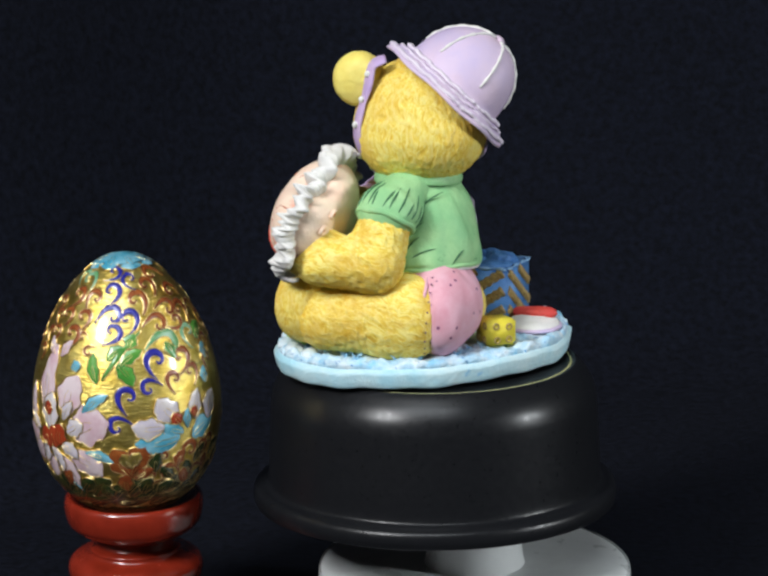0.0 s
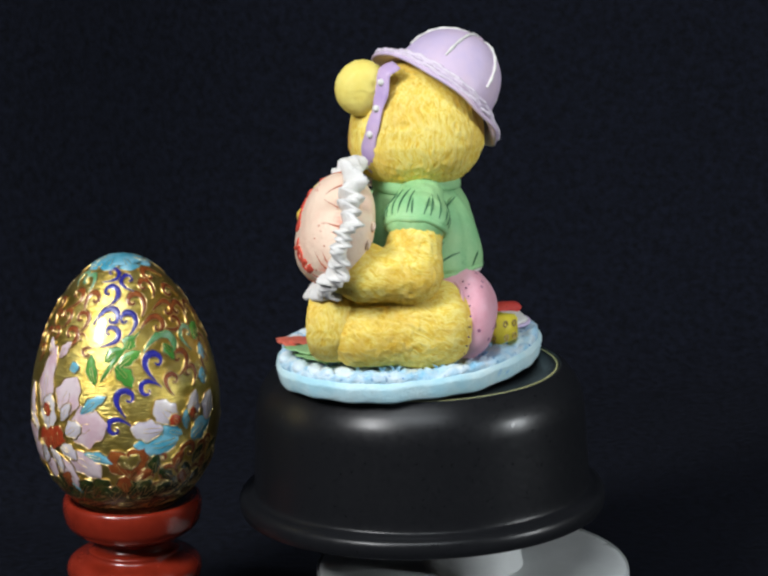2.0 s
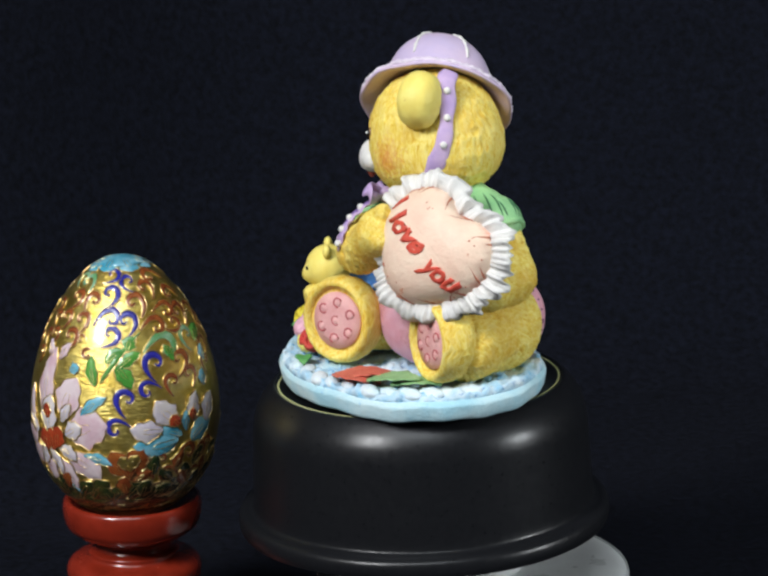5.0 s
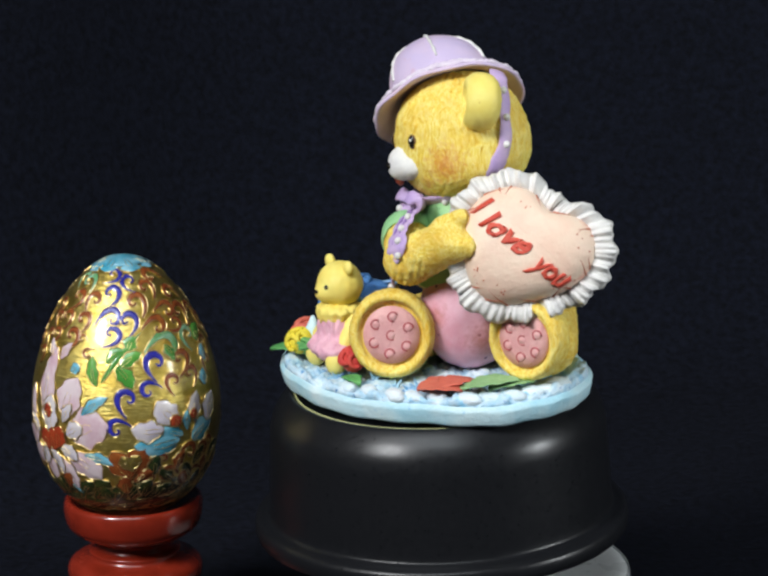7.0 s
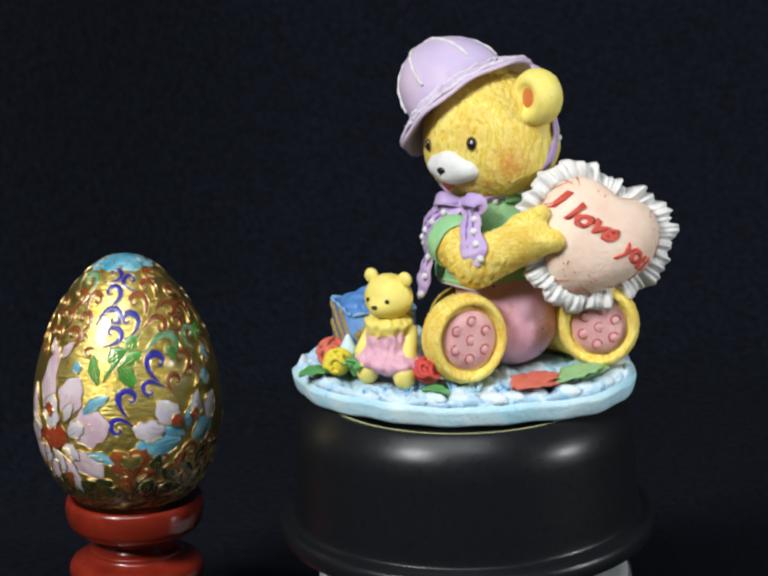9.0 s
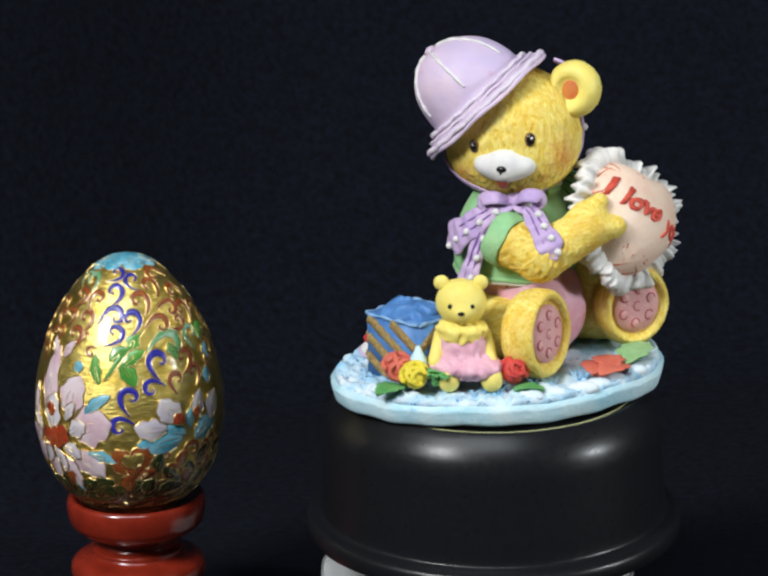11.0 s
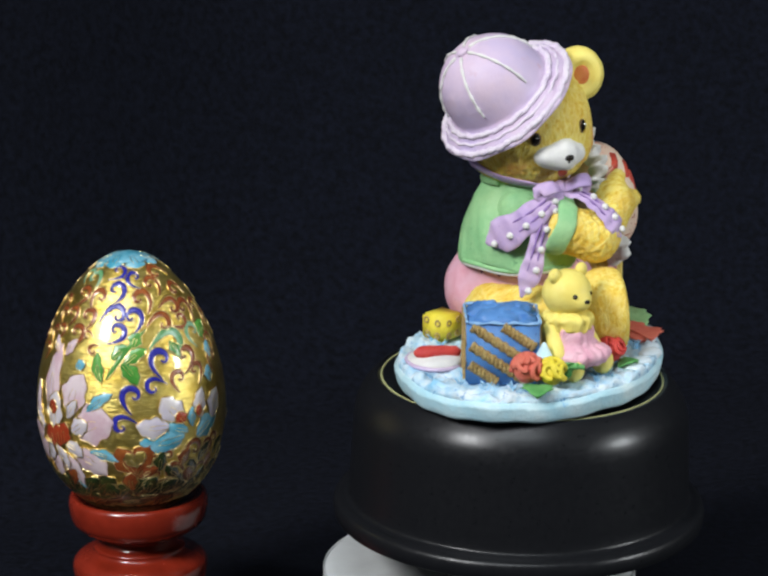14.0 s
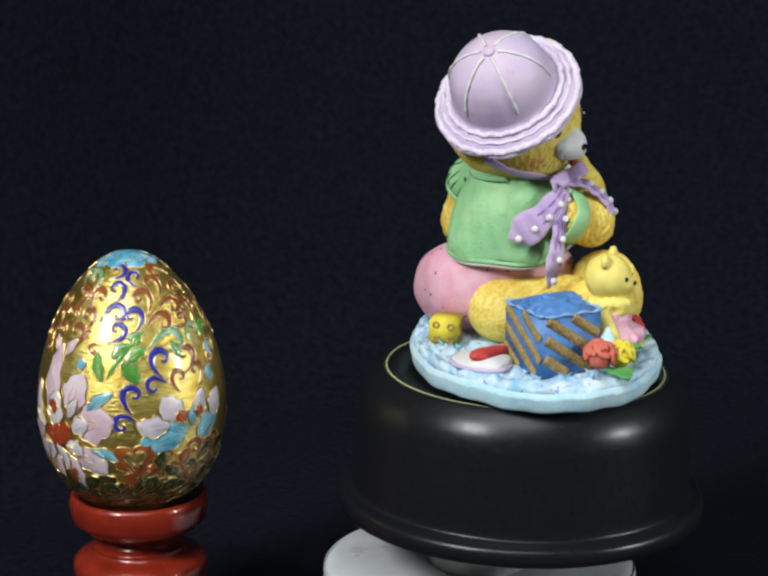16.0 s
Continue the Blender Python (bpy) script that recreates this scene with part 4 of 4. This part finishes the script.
def heart(a):
    """Outline radius of the heart in its own frame, a from the notch, clockwise or not alike."""
    a = (a + math.pi) % (2 * math.pi) - math.pi
    b = abs(a)
    return 1.0 - 0.30 * math.exp(-(b / 0.42) ** 2) + 0.05 * math.exp(-((b - 1.1) / 0.5) ** 2) + 0.04 * math.exp(-((math.pi - b) / 0.5) ** 2) - 0.10 * math.exp(-((b - 2.3) / 0.5) ** 2)


def cush_pt(a, r, h):
    """a: angle from the heart's notch; r: length; h: height over the cushion's middle plane."""
    t = math.pi / 2 + CROT + a
    return CUSH + r * (math.cos(t) * 1.06 * RC[:, 0] + math.sin(t) * 0.94 * RC[:, 1]) + h * RC[:, 2]


def bulge(k):
    return 15.5 * math.sqrt(max(0.0, 1 - k ** 2.6))


def build_cushion():
    n = 110
    rows = []
    ks = [math.sin(i / 22 * math.pi / 2) for i in range(23)]
    for side in (1, -1):
        for k in (ks if side == 1 else ks[::-1][1:]):
            rows.append([cush_pt(2 * math.pi * j / n, max(k, 0.01) * HR * (1 + (heart(2 * math.pi * j / n) - 1) * k ** 2),
                                 side * (bulge(k) * (1 if side == 1 else 0.9) + 0.35 * math.sin(26 * 2 * math.pi * j / n) * k ** 6 * (1 - k) * 4)) for j in range(n)])
    rim = [(*cush_pt(a, HR * heart(a) * 0.97, h), r) for a, h, r in ((0.7, 1, 10), (1.5, 1, 11), (2.1, 1, 10), (3.1, 1, 9), (-0.6, 1, 10), (-1.5, 1, 13), (-2.3, 1, 12), (0.0, 2, 8))]
    c = part("cushion", grid_mesh(np.array(rows)[::-1] * U), blushed(M_PEACH, rim, (0.70, 0.24, 0.17)), figurine, "peach heart-shaped cushion with red lettering")
    m, rows = 480, []
    for k, (dr, dh) in enumerate(((-1.5, -2.6), (2.5, -3.0), (5.8, -2.0), (7.0, 0.2), (5.8, 2.4), (2.5, 3.2), (-2.0, 2.8))):
        r = []
        for j in range(m):
            a = 2 * math.pi * j / m
            amp = max(0, dr + 2) / 9
            r.append(cush_pt(a, HR * heart(a) + dr + amp * (0.9 * math.sin(17 * a + 1) + 0.3 * abs(math.sin(23 * a + 2 * math.sin(3 * a))) + 0.25 * math.sin(41 * a + 2 * math.sin(3 * a))), dh + amp * (1.7 * math.sin(30 * a + 2.2 * math.sin(4 * a)) + 2.3 * math.sin(11 * a + 1.5 * math.sin(3 * a)) + 1.0 * math.sin(47 * a + 2 * math.sin(7 * a)) + 0.8 * math.sin(71 * a + 3 * math.sin(5 * a)))))
        rows.append(r)
    rows.append(rows[0])
    part("ruffle", grid_mesh(np.array(rows) * U, True, False), M_WHITE, c, "white pleated ruffle")
    return c


cushion = build_cushion()


M_LETTER = paint("scarlet_paint", (0.66, 0.10, 0.06), (0.56, 0.06, 0.04), (0.40, 0.04, 0.03), 300)
M_REDBROWN = plain("red_brown_paint", (0.50, 0.15, 0.08), 0.6)
rw = random.Random(8)
# thin red-brown strokes near the edge stand in for creases
for q in range(20):
    a = 2 * math.pi * q / 20 + rw.uniform(-0.13, 0.13)
    k0, k1, b = rw.uniform(0.82, 0.97), 0.985, rw.uniform(-0.4, 0.4)
    pts = []
    for i in range(6):
        k, aa = k0 + (k1 - k0) * i / 5, a + b * (1 - i / 5)
        pts.append(cush_pt(aa, k * HR * (1 + (heart(aa) - 1) * k ** 2), bulge(k) - 0.05))
    part("crease", tube(pts, lambda s: 0.06 + 0.42 * s, 12, 6), M_REDBROWN, cushion, "painted crease")


for a0, k0, n in ((2.75, 0.84, 9), (-2.9, 0.80, 7), (-0.9, 0.86, 6), (0.5, 0.7, 5), (-1.8, 0.9, 8)):
    for q in range(n):
        a, k = a0 + rw.uniform(-0.2, 0.2), k0 + rw.uniform(-0.09, 0.07)
        part("speck", ball(cush_pt(a, k * HR * (1 + (heart(a) - 1) * k ** 2), bulge(k) + 0.02), rw.uniform(0.22, 0.42), 8, 6), M_REDBROWN, cushion)
# gathered puckers on the back of the cushion; a dark red dab fills each hollow
for a, k in ((-0.9, 0.72), (-1.55, 0.80), (-0.45, 0.66)):
    p = cush_pt(a, k * HR * (1 + (heart(a) - 1) * k ** 2), -0.9 * bulge(k))
    ring = [p + 2.3 * math.cos(w) * RC[:, 0] + 1.5 * math.sin(w) * RC[:, 1] for w in np.linspace(0, 2 * math.pi, 18)]
    part("pucker", tube(ring, 0.8, 30, 7, up=RC[:, 2], bm=ball(p, 1.6, 10, 7, squash=(1, 0.7, 0.3), R=RC, mat=1)), [M_PEACH, M_REDBROWN], cushion, "small gathered pucker")


def word(body, cx, cy, size, wide, seed):
    """A painted red word that lies on the swell of the cushion; width and height in modelling units."""
    cu = bpy.data.curves.new("letters", "FONT")
    cu.body, cu.size, cu.align_x, cu.align_y, cu.shear, cu.offset, cu.resolution_u = body, size, "CENTER", "CENTER", 0.3, 0.42, 3
    ob = bpy.data.objects.new("letters", cu)
    scene.collection.objects.link(ob)
    me = bpy.data.meshes.new_from_object(ob.evaluated_get(bpy.context.evaluated_depsgraph_get()))
    bpy.data.objects.remove(ob)
    bm = bmesh.new()
    bm.from_mesh(me)
    bpy.data.meshes.remove(me)
    bmesh.ops.subdivide_edges(bm, edges=bm.edges[:], cuts=1)
    geo = bmesh.ops.extrude_face_region(bm, geom=bm.faces[:])
    for v in geo["geom"]:
        if isinstance(v, bmesh.types.BMVert):
            v.co.z = 1.0
    for v in bm.verts:
        x, y = cx + v.co.x * wide, cy + v.co.y + 0.55 * math.sin(0.75 * v.co.x + seed) + 0.3 * math.sin(1.9 * v.co.x + 2 * seed)
        r = math.hypot(x, y)
        a = math.atan2(y, x) - math.pi / 2 - 0.12
        k = min(0.985, r / (HR * (1 + (heart(a) - 1) * 0.8)))
        v.co = Vector(cush_pt(a, r, bulge(k) + (0.65 if v.co.z > 0.5 else -0.6))) * U
    part("word", bm, M_LETTER, cushion, "raised red handwritten word")


word("I", -23.2, 2.6, 12.5, 1.0, 0.3)
word("love", -7.6, 0.2, 11.6, 1.08, 1.0)
word("you", 15.0, -1.2, 12.0, 0.76, 2.2)

# ---- small things on the base ----


def small_bear():
    f = az(108)
    R = frame_of(f)
    b = part("small_bear", blob((1, 37.5, 27), [ell((1, 37, 27), (9.5, 8, 11))], 2, 40, 26, 0.15, 1.2), M_SKIN, figurine, "little yellow bear in a pink dress")
    h = np.array([1.3, 38.0, 45.6])
    part("head", blob(h, [ell(h, (10.0, 9.4, 9.4)), ell(h + f * 7 + (0, 0, -2.6), (4.4, 4, 3.6))], 2.5, 60, 40, 0.12, 1.2), M_SKIN, b)
    for s in (-1, 1):
        part("ear", ball(h + R[:, 0] * s * 7.6 + np.array([0, 0, 8.0]), 3.1, 16, 10, squash=(1, 1, 0.6), R=R), M_SKIN, b)
        part("eye", ball(h + f * 8.3 + R[:, 0] * s * 4.2 + np.array([0, 0, 0.6]), 1.05, 10, 8), M_BLACKDOT, b)
        part("foot", ball(np.array([-4.9, 46.0, 17]) + R[:, 0] * s * 8.4, 5.0, 20, 14, squash=(0.9, 1.05, 0.9), R=R), M_SKIN, b)
        part("arm", blob(np.array([1, 38, 27]) + R[:, 0] * s * 9.5 + f * 2, [cap(np.array([1, 37, 32]) + R[:, 0] * s * 8, np.array([1, 37, 23]) + R[:, 0] * s * 10.5 + f * 6, 3.4, 3.2)], 2, 24, 18), M_SKIN, b)
    part("nose", ball(h + f * 11 + np.array([0, 0, -1.6]), 1.1, 10, 8, squash=(1.3, 0.8, 0.8), R=R), M_BLACKDOT, b)
    part("dress", blob((-0.5, 40, 24), [ell((-0.3, 39.5, 28), (9.6, 8.4, 9.0)), ell((-1.5, 41.0, 21.0), (14.8, 11.0, 5.2))], 3, 130, 90, 0.9, 1.1, lumps=0.8), M_DRESS, b, "crinkled pink dress")
    part("ruff", blob((0.6, 38.6, 35), [ell((0.6, 38.8, 35.4), (10.2, 9.2, 3.6)), ell((0.2, 40, 32.5), (9.0, 8.0, 3.4))], 2, 110, 60, 0.8, 1.0, lumps=0.7), M_SKIN, b, "yellow ruffled collar")


small_bear()


M_EDGE = paint("light_blue_paint", (0.30, 0.50, 0.74), (0.16, 0.34, 0.62), None, 300, 0.4)


def gift_box():
    c = np.array([24.2, 26.6, 23.4])
    ex, ey = az(66), az(156)
    w, d, h = 13.8, 14.4, 12.8
    R = np.stack([ex, ey, (0, 0, 1)], 1)
    bm = bmesh.new()
    M = Matrix.Translation(Vector(c) * U) @ Matrix([list(q) for q in R]).to_4x4() @ Matrix.Diagonal((2 * w * U, 2 * d * U, 2 * h * U, 1))
    bmesh.ops.create_cube(bm, size=1, matrix=M)
    bmesh.ops.bevel(bm, geom=bm.edges[:], offset=1.2 * U, segments=3, affect="EDGES")
    g = part("gift_box", bm, M_BLUE, figurine, "blue gift box with slanting gold stripes")
    for axis, other, half, reach in ((ex, ey, d, w), (ey, ex, w, d), (-ex, ey, d, w), (-ey, ex, w, d)):
        for q in (-1.35, -0.5, 0.35, 1.2):
            # slanting stripe clipped to the face
            pts = []
            for s in np.linspace(-1, 1, 40):
                u_, v_ = q * half + s * half * 1.35, -s * h * 1.0
                if abs(u_) < half - 0.8 and abs(v_) < h - 0.8:
                    pts.append(c + axis * (reach + 0.2) + other * u_ + np.array([0, 0, v_]))
            if len(pts) > 5:
                bm = tube(pts[::3] + [pts[-1]], lambda s: 2.0 + 0.25 * math.sin(55 * s), 60, 8, flat=0.16, up=axis)
                run = np.array(pts[-1]) - pts[0]
                long_ = np.linalg.norm(run)
                for j in range(int(long_ / 1.9)):
                    ball(pts[0] + run * (j + 0.5) * 1.9 / long_ + axis * 0.25, 1.25, 8, 6, bm=bm, squash=(1.5, 0.7, 0.5), R=frame_of(axis, run / long_ + 0.7 * np.cross(axis, run / long_)))
                part("stripe", bm, M_GOLDTRIM, g, "twisted gold stripe")
    top = c + np.array([0, 0, h])
    part("crumpled_top", blob(top, [ell(top, (13.4, 13.8, 2.6), R), ell(top + ex * 4 + (0, 0, 0.6), (7, 10, 3), R)], 3, 110, 60, 1.5, 2.2, lumps=1.2), M_BLUE, g, "crumpled blue wrapping")
    for p, q in ((-1, -1), (-1, 1), (1, 1), (1, -1)):
        e0 = top + ex * p * w + ey * q * d
        e1 = top + (ex * p * w - ey * q * d if p == q else -ex * p * w + ey * q * d)
        edge = [e0 + (e1 - e0) * f + np.array([0, 0, 0.3 * math.sin(19 * f + p)]) for f in np.linspace(0.02, 0.98, 7)]
        part("wrapping_edge", tube(edge, lambda s: 0.6 + 0.25 * math.sin(23 * s), 30, 6), M_EDGE, g, "light blue folded edge")
    for s in (-1, 1):
        part("wrapping_knot", blob(top + ey * s * 6 + (0, 0, 2), [ell(top + ey * s * 6 + (0, 0, 2.0), (5, 6.5, 3), R)], 2, 40, 22, 0.8, 1.2), M_BLUE, g)


gift_box()


def rose(c, r, mat, seed):
    c = np.array(c, float)
    rs = part("rose", ball(c, r * 0.82, 20, 14), mat, figurine, "rolled-petal rose")
    q = random.Random(seed)
    for i in range(9):
        t, e = i * 2.4 + q.uniform(-0.2, 0.2), q.uniform(0.1, 0.9)
        n = np.array([math.cos(t) * math.cos(e), math.sin(t) * math.cos(e), math.sin(e)])
        R = frame_of(n, (0.1, 0.2, 1))
        arc = [c + n * r * 0.80 + r * 0.46 * (math.cos(w) * R[:, 0] + math.sin(w) * R[:, 1]) for w in np.linspace(0.2, 5.0, 12)]
        part("petal", tube(arc, r * 0.17, 24, 7, up=n), mat, rs)


rose((24, 49, 19.5), 6.6, M_CORAL, 1)
rose((15.4, 53.4, 18.5), 6.0, M_YELLOW, 2)
rose((-20, 37.8, 19.0), 5.8, M_RED, 3)


def leaf(c, direction, length, width, mat, up=0.2, label="green leaf"):
    c, d = np.array(c, float), az(direction, math.degrees(up))
    side = np.cross(d, (0, 0, 1))
    side /= np.linalg.norm(side)
    nrm = np.cross(side, d)
    rows = []
    for i in range(16):
        s = i / 15
        w = width * math.sin(math.pi * min(0.98, s * 0.94 + 0.03)) ** 0.8 * (1 + 0.14 * math.sin(s * 22))
        mid = c + d * length * (s - 0.5) + nrm * (1.4 * math.sin(math.pi * s))
        ring = []
        for j in range(12):
            a = 2 * math.pi * j / 12
            x = math.cos(a)
            ring.append(mid + side * w * x + nrm * (0.7 * math.sin(a) + 0.9 * abs(x)))
        rows.append(ring)
    return part("leaf", grid_mesh(np.array(rows) * U), mat, figurine, label)


leaf((24, 58.0, 13.0), 60, 14, 6, M_LEAF, 0.0)
leaf((8, 50, 18), 60, 11, 4, M_LEAF, 0.6)
leaf((4, 52, 17), 110, 10, 3.4, M_LEAF, 0.5)
leaf((-27, 40, 12.5), 200, 12, 3.6, M_LEAF, 0.0)
leaf((-57.5, -9, 15.0), 262, 23, 7.0, M_PALELEAF, 0.1, "pale green leaf lying on the ground")
leaf((-56.5, -18, 13.4), 285, 20, 5.8, M_PALELEAF, 0.0, "pale green leaf lying on the ground")
for q, (dx, dy, a) in enumerate(((0, 0, 78), (4.5, 1, 95), (-3, 3, 70), (1, -4, 120))):
    leaf((-50.5 + dx, 7.0 + dy, 12.6 + 0.5 * q), a, 18, 6.4, M_CORAL, 0.03, "red petal lying on the ground")
part("bud", blob((16, 47.5, 24), [ell((16, 47.5, 22), (3.6, 3.6, 4.5)), ell((16, 47.5, 25.5), (1.6, 1.6, 4))], 2, 24, 18), M_PALEBLUE, figurine, "pale blue flower bud")
for q in range(7):
    leaf((7.5 + 2.2 * math.cos(q * 0.9), 51.5 + 2.2 * math.sin(q * 0.9), 17.5), 360 * q / 7 + 20, 7.5, 1.7, M_LEAF, 0.75)
# hem of the shorts round the thigh, with stitches
RHEM = frame_of(np.array([-0.96, 0.10, 0.10]))
hem_c = np.array([-4.5, -38.0, 28.2])
part("shorts_hem", tube(loop(hem_c, 16.0, 16.2, R=RHEM, wav=0.5, n=48), 0.8, 90, 8), M_PINK, figurine)
for q in range(26):
    a = 2 * math.pi * q / 26
    p = hem_c + RHEM[:, 0] * 17.3 * math.cos(a) + RHEM[:, 1] * 17.5 * math.sin(a) - RHEM[:, 2] * 2.4
    part("stitch", ball(p, 0.42, 8, 6), M_STITCH, figurine)


def dice():
    bm = bmesh.new()
    M = Matrix.Translation(Vector((25.5, -24, 17.5)) * U) @ Matrix.Rotation(radians(24), 4, "Z") @ Matrix.Diagonal((13 * U, 12 * U, 10.6 * U, 1))
    bmesh.ops.create_cube(bm, size=1, matrix=M)
    bmesh.ops.bevel(bm, geom=bm.edges[:], offset=1.0 * U, segments=2, affect="EDGES")
    d = part("toy_block", bm, M_YELLOW, figurine, "yellow toy block with round holes")
    e1, e2 = az(24), az(114)
    for s, n, u_, h in ((1, e1, e2, 6.6), (-1, e1, e2, 6.6), (1, e2, e1, 6.1), (-1, e2, e1, 6.1)):
        for a, b in ((-3, 3), (3, 2.4), (-2.4, -3), (3, -3)):
            p = np.array([25.5, -24, 17.5]) + s * n * h + u_ * a + np.array([0, 0, b])
            part("hole", tube([p + 1.2 * (math.cos(w) * u_ + math.sin(w) * np.array([0, 0, 1])) for w in np.linspace(0, 6.283, 12)], 0.4, 20, 6, up=n), M_GOLDTRIM, d)


dice()


def boat():
    c, d = np.array([43, 5, 13.0]), az(-15)
    R = np.stack([d, np.cross((0, 0, 1), d), (0, 0, 1)], 1)
    b = part("toy_boat", blob(c, [ell(c, (11, 13, 3.0), R), ell(c + (0, 4, 1), (10, 8, 3), R)], 2, 70, 36, 0.25, 2), M_WHITE, figurine, "flat white toy boat with a red deck")
    k = c + np.array([0.5, 4.0, 4.2])
    part("deck", blob(k, [cap(k - d * 7, k + d * 6, 2.4, 2.6), ell(k + d * 2, (8, 3.4, 2.2), R)], 2, 60, 30, 0.2, 1.5, pole=tuple(d)), M_RED, b, "red deck")
    part("keel", tube([c + d * 11.2 * math.cos(w) + R[:, 1] * 13.2 * math.sin(w) + (0, 0, -0.4) for w in np.linspace(0, 2 * math.pi, 48)], 0.9, 90, 7), M_LILAC, b, "lilac edge")


boat()


# ---- motion ----
# turn of the table in degrees, every half second
TURN = [0.0, 6.03, 12.31, 18.66, 25.51, 33.03, 40.53, 48.09, 55.85, 63.44, 71.04, 78.64, 86.23, 93.83, 101.24, 108.71, 116.19,
        123.92, 131.23, 138.62, 146.01, 153.40, 160.79, 168.18, 175.56, 182.75, 190.08, 197.53, 204.62, 212.10, 219.61, 227.14, 234.92]
LEAN = Vector((0, 0, 1)).rotation_difference(Vector((-0.00503, 0.03734, 0.99929))).to_matrix().to_4x4()
SEAT = Matrix.Translation((-0.008559, 0.010064, -0.021137)) @ LEAN


def motions():
    def spin(a, place):
        return Matrix.Translation((0, 0, TURN_Z)) @ Matrix.Rotation(radians(a), 4, "Z") @ place
    walk(plinth, [(i * 0.5, spin(a, SEAT)) for i, a in enumerate(TURN)])
    walk(figurine, [(i * 0.5, spin(a, SEAT @ Matrix.Translation((0, 0, 0.0002)))) for i, a in enumerate(TURN)])
    walk(turntable, [(i * 0.5, Matrix.Translation((0.0016, 0, TURN_Z - 0.0730)) @ Matrix.Rotation(radians(a), 4, "Z")) for i, a in enumerate(TURN)])


motions()
